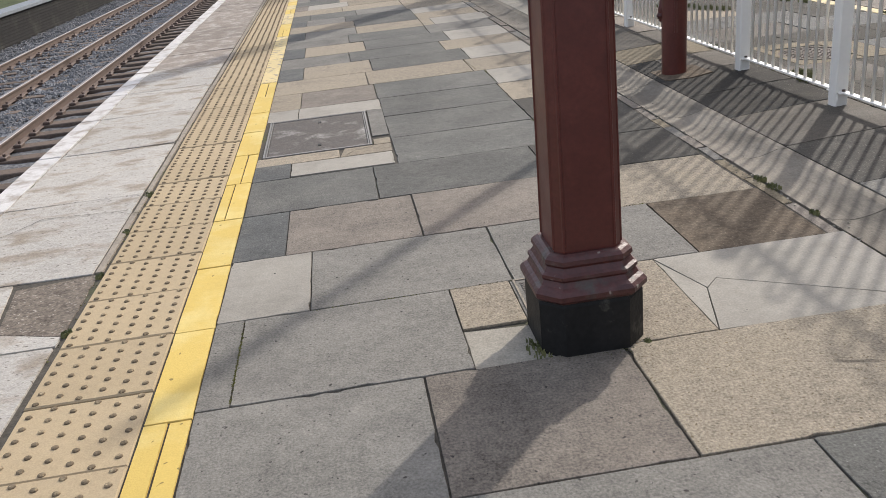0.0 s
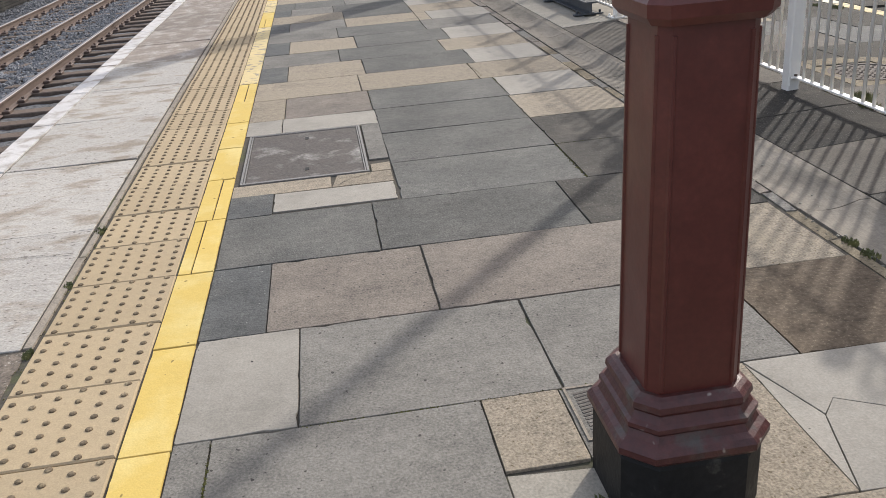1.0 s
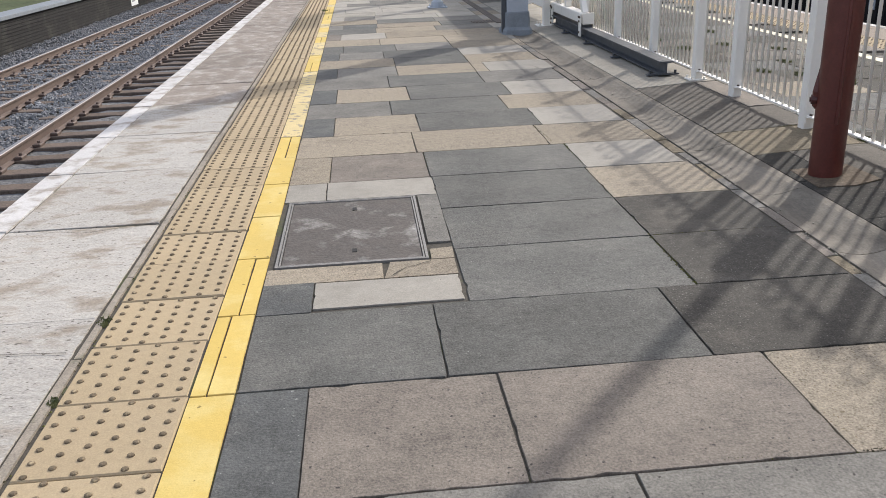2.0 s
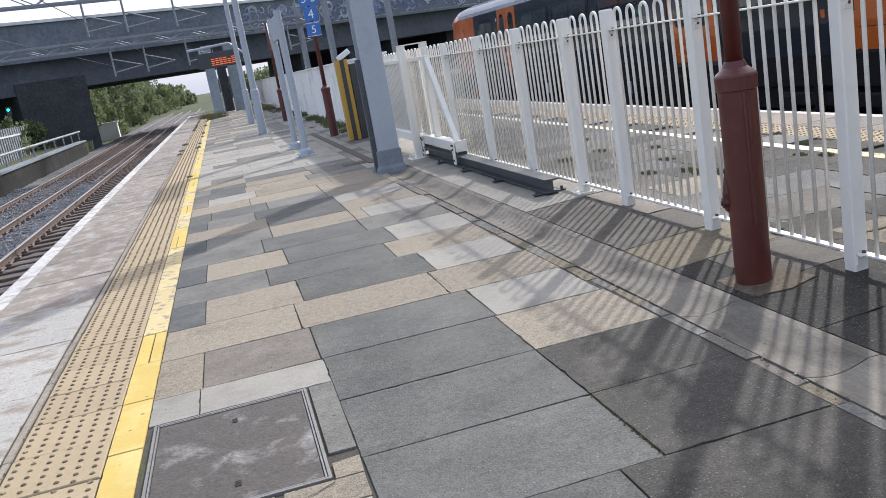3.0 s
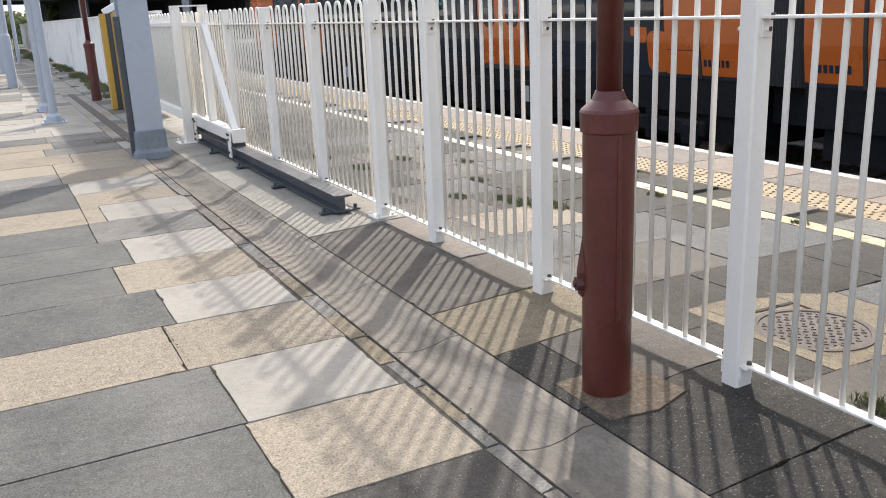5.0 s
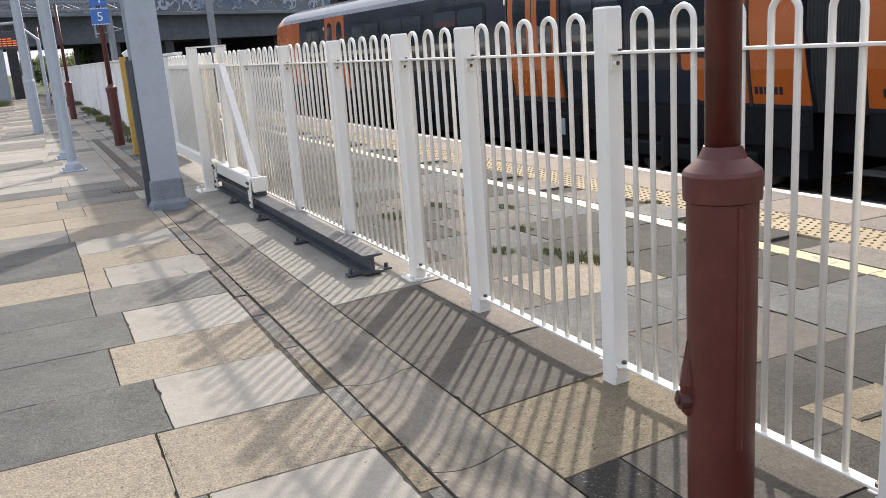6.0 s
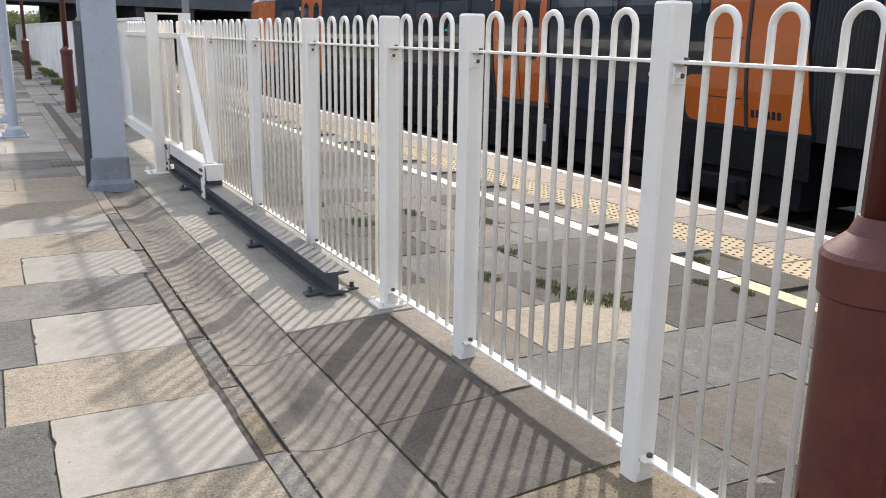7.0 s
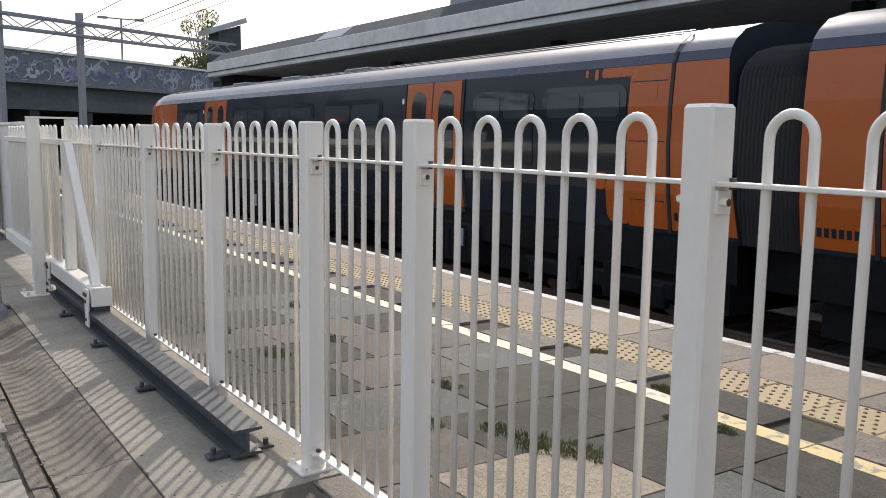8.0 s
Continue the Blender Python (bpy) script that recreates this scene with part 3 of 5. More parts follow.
slab(rect(-0.18, 0.43, 6.505, 6.85), STONE["W"], paving)
for k, c in ((6, "GX"), (7, "GX"), (8, "GT")):
    slab(rect(0.425, 1.345, ROWS_Y[k], ROWS_Y[k + 1]), STONE[c[0]], paving)
    slab(rect(1.345, 1.98, ROWS_Y[k], ROWS_Y[k + 1]), STONE[c[1]], paving)
# onwards, in the same broken bond
y, k = 12.4, 0
while y < 40:
    y1 = y + RNG.uniform(0.59, 0.68)
    if k % 2:
        cuts = [RNG.uniform(0.25, 0.45), RNG.uniform(1.1, 1.35), 1.96]
    else:
        cuts = [RNG.uniform(-0.22, -0.12), RNG.uniform(0.3, 0.5), RNG.uniform(1.15, 1.4), 1.96]
    x = X_YR
    for x1 in cuts:
        c = RNG.choice("MMGGTTWDMB") if y < 15.8 else (RNG.choice("WCWWMW") if y < 22.5 else RNG.choice("MMWTMMGB"))
        slab(rect(x, x1, y, y1), STONE[c], paving)
        x = x1
    slab(rect(1.96, 2.36, y, y1) if y > 13.9 else rect(1.96, 2.05, y, y1), STONE[RNG.choice("MWTC")], paving)
    y, k = y1, k + 1
y = -3.0
for k in range(7):
    y1 = y + (1.49 + 3.0) / 7
    x = X_YR
    for x1 in ((0.3, 1.2, 2.05) if k % 2 else (-0.15, 0.5, 1.3, 2.05)):
        slab(rect(x, x1, y, y1), STONE[RNG.choice("MMGTB")], paving)
        x = x1
    y = y1
far = bmesh.new()
y = 40.0
while y < 62:
    x = X_YR
    while x < 2.3:
        x1 = min(x + RNG.uniform(0.5, 1.0), 2.36)
        box(far, x + 0.006, x1 - 0.006, y + 0.006, y + 0.594, -0.05, RNG.uniform(-0.003, 0.001), mi=RNG.randrange(4))
        x = x1
    y += 0.6
tagged(part("paving_beyond", far, [STONE[c] for c in "MWTB"], paving), kind="stuff")
# narrow broken edging and rubble along the channel
y = 3.28
while y < 13.6:
    y1 = y + (EDGE_RNG.uniform(0.16, 0.42) if y < 9.3 else EDGE_RNG.choice((0.3, 0.45, 0.597)))
    xa = 1.988 if y < 6.85 else 1.966
    sk = EDGE_RNG.uniform(-0.03, 0.03)
    slab([(xa + EDGE_RNG.uniform(0, 0.008), y), (2.050 + EDGE_RNG.uniform(-0.008, 0.004), y + sk * 0.4), (2.050 + EDGE_RNG.uniform(-0.008, 0.004), y1), (xa + EDGE_RNG.uniform(-0.002, 0.012), y1)],
         STONE[EDGE_RNG.choice("MBBSM")], paving, "edging_piece", 0.0018, lift=EDGE_RNG.uniform(-0.004, 0.0), wobble=0.008)
    y = y1
chips = bmesh.new()
for i in range(190):
    x, y = 2.052 + EDGE_RNG.gauss(0, 0.014), EDGE_RNG.uniform(3.0, 11.0)
    if i % 6 == 0:
        x = EDGE_RNG.uniform(2.02, 2.34)
    q = EDGE_RNG.uniform(0.002, 0.006)
    z = -0.006 if x < 2.06 else -0.024 * math.sin(math.pi * (x - 2.06) / 0.28)
    box(chips, -q, q, -q * 0.7, q * 0.7, 0, q * 0.8, m=pose(x, y, z, EDGE_RNG.uniform(-20, 20), EDGE_RNG.uniform(-20, 20), EDGE_RNG.uniform(0, 180)))
tagged(part("stone_chips", chips, STONE["C"], paving, "loose pale stone chips by the channel"), kind="stuff")

# dished drainage channel
chan = tagged(thing("drainage_channel"), "shallow dished concrete drainage channel with dark side joint", "drainage channel", kind="structure")


def channel_piece(y0, y1):
    prof, n, xl = [], 10, RNG.uniform(2.057, 2.063)
    for i in range(n + 1):
        u = i / n
        prof.append((xl + (2.335 - xl) * u, -0.003 - 0.026 * math.sin(math.pi * u) + 0.006 * u))
    prof.append((2.392, 0.002))
    bm = bmesh.new()
    ring = prof + [(2.392, -0.09), (xl, -0.09)]
    extrude_y(bm, ring, y0 + 0.003, y1 - 0.003)
    return bm


y = -3.0
while y < 13.7:
    y1 = min(y + RNG.uniform(0.85, 1.0), 13.7)
    part("channel_unit", channel_piece(y, y1), M_CHANNEL, chan, smooth=False)
    y = y1
slot = bmesh.new()
for i in range(14):
    box(slot, 2.08, 2.20, 14.9 + i * 0.6, 14.9 + i * 0.6 + 0.59, -0.03, 0.012, 0.004)
part("slot_drain", slot, M_GRATE, chan, "dark slotted drain cover")



def crack(points, width=0.0028):
    """A dark hairline break across the stone, seen as a thin sunk ribbon."""
    rg = random.Random(int(points[0][0] * 1000 + points[0][1] * 77))
    path = []
    for (ax, ay), (bx, by) in zip(points, points[1:]):
        k = max(2, int(math.hypot(bx - ax, by - ay) / 0.04))
        path += [(ax + (bx - ax) * i / k + rg.uniform(-0.006, 0.006), ay + (by - ay) * i / k + rg.uniform(-0.006, 0.006)) for i in range(k)]
    path.append(points[-1])
    verts, faces = [], []
    for i, (x, y) in enumerate(path):
        (ax, ay), (bx, by) = path[max(i - 1, 0)], path[min(i + 1, len(path) - 1)]
        d = Vector((bx - ax, by - ay)).normalized()
        w = width * rg.uniform(0.4, 1.0)
        for s in (-1, 1):
            verts.append((x - d.y * w * s, y + d.x * w * s, ground(x) + 0.0035))
        if i:
            b = 2 * i
            faces.append((b - 2, b - 1, b + 1, b))
    ob = new("crack", mesh_of("crack", verts, faces, M_JOINT))
    ob.parent = paving


for pts in (((1.90, 9.13), (1.97, 9.10), (2.05, 9.12)), ((1.93, 8.82), (2.05, 8.77)), ((1.92, 8.62), (2.05, 8.52)), ((1.88, 7.50), (1.96, 7.44), (2.05, 7.43)),
            ((1.80, 10.75), (1.83, 10.58)), ((2.42, 8.9), (2.62, 8.72), (2.9, 8.78)), ((2.45, 5.1), (2.7, 5.3), (3.0, 5.25)),
            ((-1.75, 6.3), (-1.35, 6.2), (-1.0, 6.32)), ((-1.8, 8.4), (-1.4, 8.25), (-1.0, 8.3)), ((-1.7, 4.6), (-1.5, 4.9), (-1.05, 4.85)),
            ((0.13, 5.36), (0.2, 5.44), (0.31, 5.50)), ((1.5, 2.4), (1.8, 2.3), (2.03, 2.42))):
    crack(pts)


def moss(runs, count, seed):
    """Small cushions of moss and grit lodged along open joints."""
    rg = random.Random(seed)
    verts, faces = [], []
    for _ in range(count):
        (ax, ay), (bx, by), spread = rg.choice(runs)
        u = rg.random()
        x, y = ax + (bx - ax) * u + rg.gauss(0, spread), ay + (by - ay) * u + rg.gauss(0, spread)
        r, h = rg.uniform(0.002, 0.006), rg.uniform(0.002, 0.005)
        z, b = ground(x) - 0.002, len(verts)
        for k in range(5):
            q = r * rg.uniform(0.7, 1.3)
            verts.append((x + q * math.cos(k * 1.257), y + q * math.sin(k * 1.257), z))
        verts.append((x, y, z + h))
        faces += [(b + k, b + (k + 1) % 5, b + 5) for k in range(5)]
    ob = new("moss", mesh_of("moss", verts, faces, M_MOSS))
    ob.parent = paving
    return tagged(ob, "green moss cushions in the paving joints", kind="stuff")


moss([((1.345, 6.86), (1.36, 7.45), 0.006), ((1.30, 7.45), (1.27, 8.05), 0.005), ((2.392, 6.4), (2.392, 9.3), 0.006), ((1.345, 5.05), (1.345, 5.66), 0.005), ((1.36, 5.64), (2.0, 5.64), 0.004),
      ((2.4, 7.465), (3.1, 7.465), 0.004), ((-0.985, 3.2), (-0.985, 9.0), 0.008), ((0.43, 6.85), (0.43, 7.45), 0.004), ((-0.05, 3.28), (0.9, 3.28), 0.004), ((-0.3, 2.7), (-0.3, 3.26), 0.003), ((0.94, 3.9), (1.45, 3.88), 0.004),
      ((0.7, 2.66), (1.05, 2.64), 0.012), ((3.12, 4.5), (3.12, 12.0), 0.012), ((3.4, 9.0), (4.9, 9.0), 0.012), ((4.12, 7.5), (4.12, 12.0), 0.012), ((4.985, 6.0), (4.985, 12.0), 0.010), ((5.48, 6.0), (5.48, 13.0), 0.012)], 2600, 77)

# between the channel and the fence
verge = tagged(thing("pavement"), "damp dark and sandy slabs beside the white fence", "paving", kind="structure")
y = -2.9
for y1, cs in ((-2.3, "G"), (-1.7, "M"), (-1.1, "X"), (-0.5, "G"), (0.1, "M"), (0.7, "X"), (1.3, "G"), (1.9, "T"), (2.5, "M"), (3.1, "X"), (3.75, "M"), (4.4, "X"), (5.05, "V"), (5.66, "K"),
               (6.30, "K"), (6.88, "K"), (7.465, "S"), (8.12, "G"), (9.2, "G")):
    if y1 == 6.88:
        slab(rect(2.40, 2.62, y, y1), STONE["K"], verge)
        slab(rect(2.62, 3.12, y, y1), STONE["V"], verge)
    elif y1 == 8.12:
        slab(rect(2.40, 3.12, y, y1), STONE["V"], verge)
    elif y1 == 9.2:
        slab(rect(2.40, 2.92, y, y1), STONE["V"], verge)
        slab(rect(2.92, 3.12, y, y1), STONE["B"], verge)
    else:
        slab(rect(2.40, 3.12, y, y1), STONE[cs], verge)
    y = y1
slab([(2.44, 6.17), (2.63, 6.13), (2.80, 6.18), (2.78, 6.50), (2.45, 6.52)], STONE["R"], verge, "mortar_patch", lift=0.004, thick=0.012, wobble=0.001)
slab(rect(2.395, 3.12, 9.2, 11.6), STONE["C"], verge, "concrete_pad", gap=0.003)
slab(rect(2.395, 3.12, 11.6, 13.9), STONE["C"], verge, "concrete_pad", gap=0.003)
y = 13.9
while y < 40:
    y1 = y + 0.9
    slab(rect(2.37, 3.12, y, y1), STONE[RNG.choice("CWM")], verge)
    y = y1

# the platform on the other side of the fence
other = tagged(thing("pavement"), "grey slabs of the platform behind the fence with weedy joints", "paving", kind="structure")
y, k = -3.0, 0
while y < 30:
    y1 = y + 0.6
    x = 3.12
    for x1 in ((3.36, 4.12, 4.98) if k % 2 else (3.75, 4.5, 4.98)):
        c = RNG.choice("OODOVO")
        if k == 19 and x1 == 4.12:
            c = "T"
        if not (y < 6.4 < y1 + 0.5 and x1 in (3.75, 4.12) and 5.9 < y < 6.9):
            slab(rect(x, x1, y, y1), STONE[c], other)
        x = x1
    y, k = y1, k + 1
for yy in (6.0, 6.6):
    slab(rect(3.12, 3.36, yy, yy + 0.6), STONE["M"], other)
for p in (rect(3.36, 3.44, 6.0, 6.8), rect(3.84, 4.12, 6.0, 6.8), rect(3.44, 3.84, 6.0, 6.16), rect(3.44, 3.84, 6.62, 6.8)):
    slab(p, STONE["S"], other, "cover_surround")
slab(rect(3.44, 3.84, 6.16, 6.62), STONE["S"], other, "cover_surround", lift=-0.004, wobble=0.0)
yl2 = tagged(thing("yellow_line"), "worn cream and yellow platform line behind the fence", "painted line", kind="structure")
y = -3.0
while y < 40:
    slab(rect(4.985, 5.13, y, y + 0.6), M_CREAM if y > 8.7 else M_PALEYELLOW, yl2, "painted_slab", 0.003)
    y += 0.6
tact2 = tagged(thing("tactile_paving"), "buff blister tactile strip on the platform beside the train", "tactile paving", kind="structure")
y = -3.0
while y < 40:
    s = new("tactile_slab", BLISTER)
    s.parent = tact2
    s.matrix_basis = pose(5.48, y, ground(5.7) + RNG.uniform(-0.003, 0.002))
    y += 0.4045
cop2 = tagged(thing("platform_edge"), "pale concrete coping with white edge beside the train", "platform edge", kind="structure")
y = -3.0
while y < 45:
    slab(rect(5.14, 5.475, y, y + 0.6), STONE[RNG.choice("OBOM")], cop2, "infill_slab", wobble=0.002)
    slab(rect(5.905, 6.50, y, y + 0.9), STONE["B"] if RNG.random() < 0.25 else STONE["P"], cop2, "coping_stone")
    slab(rect(6.50, 6.62, y, y + 0.9), M_EDGE, cop2, "edge_stone", 0.001, thick=0.1, ch=0.01)
    y += 0.9

# ---- covers in the paving ----
cover = tagged(thing("access_cover", (-0.035, 6.015, 0)), "square recessed access cover with worn concrete infill in steel frame", "access cover")
fb = bmesh.new()
for a in ((-0.34, 0.34, -0.475, -0.463), (-0.34, 0.34, 0.463, 0.475), (-0.34, -0.328, -0.463, 0.463), (0.328, 0.34, -0.463, 0.463)):
    box(fb, a[0], a[1], a[2], a[3], -0.04, 0.003)
for a in ((-0.324, 0.324, -0.459, -0.452), (-0.324, 0.324, 0.452, 0.459), (-0.324, -0.317, -0.452, 0.452), (0.317, 0.324, -0.452, 0.452)):
    box(fb, a[0], a[1], a[2], a[3], -0.04, 0.002)
part("frame", fb, M_STEEL, cover, "thin worn steel frame")
part("infill", boxed(-0.315, 0.315, -0.45, 0.45, -0.04, -0.002, 0.002), M_COVER, cover)
for yy in (-0.31, 0.31):
    part("lifting_hole", boxed(0.0, 0.022, yy - 0.022, yy + 0.022, -0.01, 0.0005), M_BLACK, cover, "dark lifting keyhole")

mh = tagged(thing("manhole_cover", (3.64, 6.33, ground(3.64) + 0.002)), "round cast-iron manhole cover with raised chequer tread", "manhole cover")
bm = bmesh.new()
ring_loft(bm, [circle(0, 0, -0.04, 0.205, 32), circle(0, 0, 0.002, 0.205, 32), circle(0, 0, 0.002, 0.185, 32), circle(0, 0, -0.004, 0.183, 32)], cap=False)
part("frame", bm, M_GRATE, mh)
bm = bmesh.new()
ring_loft(bm, [circle(0, 0, -0.04, 0.183, 32), circle(0, 0, -0.003, 0.183, 32)])
for i in range(-6, 7):
    for j in range(-6, 7):
        if math.hypot(i, j) * 0.027 < 0.165:
            box(bm, i * 0.027 - 0.009, i * 0.027 + 0.009, j * 0.027 - 0.004, j * 0.027 + 0.004, -0.004, 0.001, m=pose(0, 0, 0, 0, 0, 45 if (i + j) % 2 else -45))
part("lid", bm, M_LID, mh)
mh.scale = (1.2, 1.2, 1.0)
small = tagged(thing("access_cover", (0.785, 3.15, 0)), "small ribbed metal cover plate beside the column foot", "access cover")
bm = boxed(-0.062, 0.062, -0.118, 0.118, -0.03, -0.001)
for i in range(14):
    box(bm, -0.05, 0.05, -0.004, 0.004, -0.001, 0.001, m=pose(0, -0.10 + i * 0.0155, 0, 0, 0, 12))
part("plate", bm, M_COVER, small)
bm = bmesh.new()
for a in ((-0.072, -0.064, -0.13, 0.13), (0.064, 0.072, -0.13, 0.13), (-0.064, 0.064, -0.13, -0.121), (-0.064, 0.064, 0.121, 0.13)):
    box(bm, a[0], a[1], a[2], a[3], -0.03, 0.003)
part("frame", bm, M_KERB, small, "pale worn frame")
grate = tagged(thing("drain_grate", (1.93, 15.2, 0)), "dark iron gully grate set in the paving", "drain grate")
part("frame", boxed(-0.2, 0.2, -0.17, 0.17, -0.03, 0.001), M_GRATE, grate)
for i in range(8):
    part("bar", boxed(-0.18 + i * 0.047, -0.155 + i * 0.047, -0.15, 0.15, 0.001, 0.008), M_GRATE, grate)

# ---- cast-iron columns ----
col = tagged(thing("platform_column", (0.863, 2.825, 0)), "oxide red cast-iron canopy column with moulded base and black plinth", "column")
bm = bmesh.new()
ring_loft(bm, [chamfered_square(0, 0, z, h, 0.065) for z, h in ((-0.02, 0.168), (0.17, 0.168), (0.185, 0.163))])
part("plinth", bm, M_BLACK, col, "black painted plinth with scuffed corners")
bm = bmesh.new()
ring_loft(bm, [chamfered_square(0, 0, z, h, c) for z, h, c in ((0.185, 0.170, 0.062), (0.196, 0.178, 0.062), (0.212, 0.178, 0.062), (0.224, 0.169, 0.059), (0.232, 0.156, 0.053), (0.248, 0.148, 0.050), (0.256, 0.153, 0.051), (0.266, 0.152, 0.05),
                                                               (0.272, 0.143, 0.047), (0.288, 0.134, 0.043), (0.298, 0.140, 0.044), (0.312, 0.138, 0.043), (0.322, 0.128, 0.038), (0.328, 0.118, 0.033))])
part("base_moulding", bm, M_REDBASE, col, "chipped dark red moulded base")
bm = bmesh.new()
ring_loft(bm, [chamfered_square(0, 0, z, h, c) for z, h, c in ((0.325, 0.107, 0.024), (1.12, 0.101, 0.022))])
for s in (-1, 1):
    for q in (0, 90):
        m = pose(0, 0, 0, 0, 0, q)
        for u in (-1, 1):
            r = [(u * 0.080, s * 0.099, 0.335), (u * 0.076, s * 0.093, 1.10)]
            a, b = (m @ Vector(r[0])), (m @ Vector(r[1]))
            d = (m.to_3x3() @ Vector((0, s * 0.011, 0)))
            rod(bm, a + d * 0.6, b + d * 0.6, 0.006, 6)
part("shaft", bm, M_RED, col)
bm = bmesh.new()
ring_loft(bm, [chamfered_square(0, 0, z, h, c) for z, h, c in ((1.12, 0.116, 0.028), (1.135, 0.128, 0.032), (1.16, 0.130, 0.032), (1.175, 0.120, 0.030), (1.20, 0.100, 0.028))])
ring_loft(bm, [circle(0, 0, z, r, 16) for z, r in ((1.19, 0.075), (1.25, 0.062), (4.6, 0.058))])
part("upper_tube", bm, M_RED, col)


def round_column(at, label):
    c = tagged(thing("platform_post", at), label, "post", "red platform posts")
    bm = bmesh.new()
    ring_loft(bm, [circle(0, 0, z, r, 56) for z, r in ((-0.02, 0.087), (0.0, 0.088), (0.955, 0.090), (0.96, 0.098), (1.025, 0.100), (1.035, 0.095), (1.065, 0.060), (1.095, 0.047))])
    part("lower_casing", bm, M_RED, c, smooth=False)
    bm = bmesh.new()
    ring_loft(bm, [circle(0, 0, z, 0.044, 16) for z in (1.08, 3.2)])
    part("upper_tube", bm, M_RED, c, smooth=True)
    bm = bmesh.new()
    rod(bm, (-0.02, -0.083, 0.30), (-0.02, -0.083, 0.95), 0.012, 6)
    part("seam", bm, M_RED, c)
    bm = bmesh.new()
    ring_loft(bm, [chamfered_square(-0.078, -0.01, z, h, 0.01) for z, h in ((0.36, 0.012), (0.38, 0.026), (0.46, 0.030), (0.54, 0.018), (0.60, 0.008))])
    cover = part("boss_cover", bm, M_RED, c)
    bm = bmesh.new()
    rod(bm, (-0.08, -0.018, 0.415), (-0.112, -0.028, 0.415), 0.026, 12)
    rod(bm, (-0.106, -0.026, 0.415), (-0.119, -0.030, 0.415), 0.013, 8)
    boss = part("bolt_boss", bm, M_REDBASE, c, "round bolted boss")
    for ob in (cover, boss):
        ob.matrix_basis = pose(0, 0, 0, 0, 0, -38)
    return c


first_post = round_column((2.585, 6.375, ground(2.58)), "oxide red round iron post with stepped narrower top tube")
for p in ((2.43, 21.27), (2.19, 31.85), (1.9, 45.0)):
    copy_thing(first_post, pose(p[0], p[1], ground(p[0])))

# ---- hoop-top fence ----
FX = 2.99
POSTS = [-2.2, -1.0, 0.2, 1.4, 2.55, 3.75, 4.92, 6.13, 7.385, 8.53, 9.335, 10.50, 11.755, 13.16, 14.40]
fence = tagged(thing("hoop_top_fence", (FX, 0, 0.03)), "white painted metal hoop-top fence with square posts", "fence")


def post_mesh(h, half=0.040, plate=False):
    bm = boxed(-half, half, -half, half, -0.03, h, 0.008)
    if plate:
        box(bm, -0.085, 0.07, -0.075, 0.075, 0.0, 0.014, 0.003)
        for sx in (-0.055, 0.055):
            for sy in (-0.057, 0.057):
                rod(bm, (sx - 0.01, sy, 0.012), (sx - 0.01, sy, 0.034), 0.012, 6)
    rod(bm, (-half - 0.001, -half + 0.014, h - 0.03), (-half + 0.004, -half + 0.014, h - 0.03), 0.006, 8)
    return bm


fp = part("post", post_mesh(1.44), M_WHITE, fence)
fp.location = (0, POSTS[0], 0)
plated = part("post", post_mesh(1.44, plate=True), M_WHITE, fence)
plated.location = (0, 9.335, 0)
for y in POSTS[1:]:
    if y != 9.335:
        o = new("post", fp.data)
        o.parent = fence
        o.location = (0, y, 0.02 if y == 7.385 else 0)


def hoop_mesh(w, foot, spring):
    bm = bmesh.new()
    r = w / 2
    pts = [(0, -r, foot), (0, -r, spring)] + [(0, -r * math.cos(a * math.pi / 14), spring + r * math.sin(a * math.pi / 14)) for a in range(1, 14)] + [(0, r, spring), (0, r, foot)]
    return tube(bm, pts, 0.0105, 8)


HOOP = part("hoop", hoop_mesh(0.098, 0.085, 1.388), M_WHITE, fence, smooth=True)
hoop_used = False
bracket_bm = boxed(-0.020, 0.024, -0.004, 0.004, -0.040, 0.010, 0.001)
rod(bracket_bm, (-0.006, -0.022, -0.014), (-0.006, 0.022, -0.014), 0.009, 6)
rod(bracket_bm, (0.008, 0.018, 0.012), (0.008, 0.018, 0.036), 0.008, 6)
rod(bracket_bm, (0.008, -0.018, 0.012), (0.008, -0.018, 0.036), 0.008, 6)
bracket_bm.faces.ensure_lookup_table()
for f in bracket_bm.faces:
    c = f.calc_center_median()
    f.material_index = 1 if abs(c.y) > 0.0045 else 0
BRACKET = None
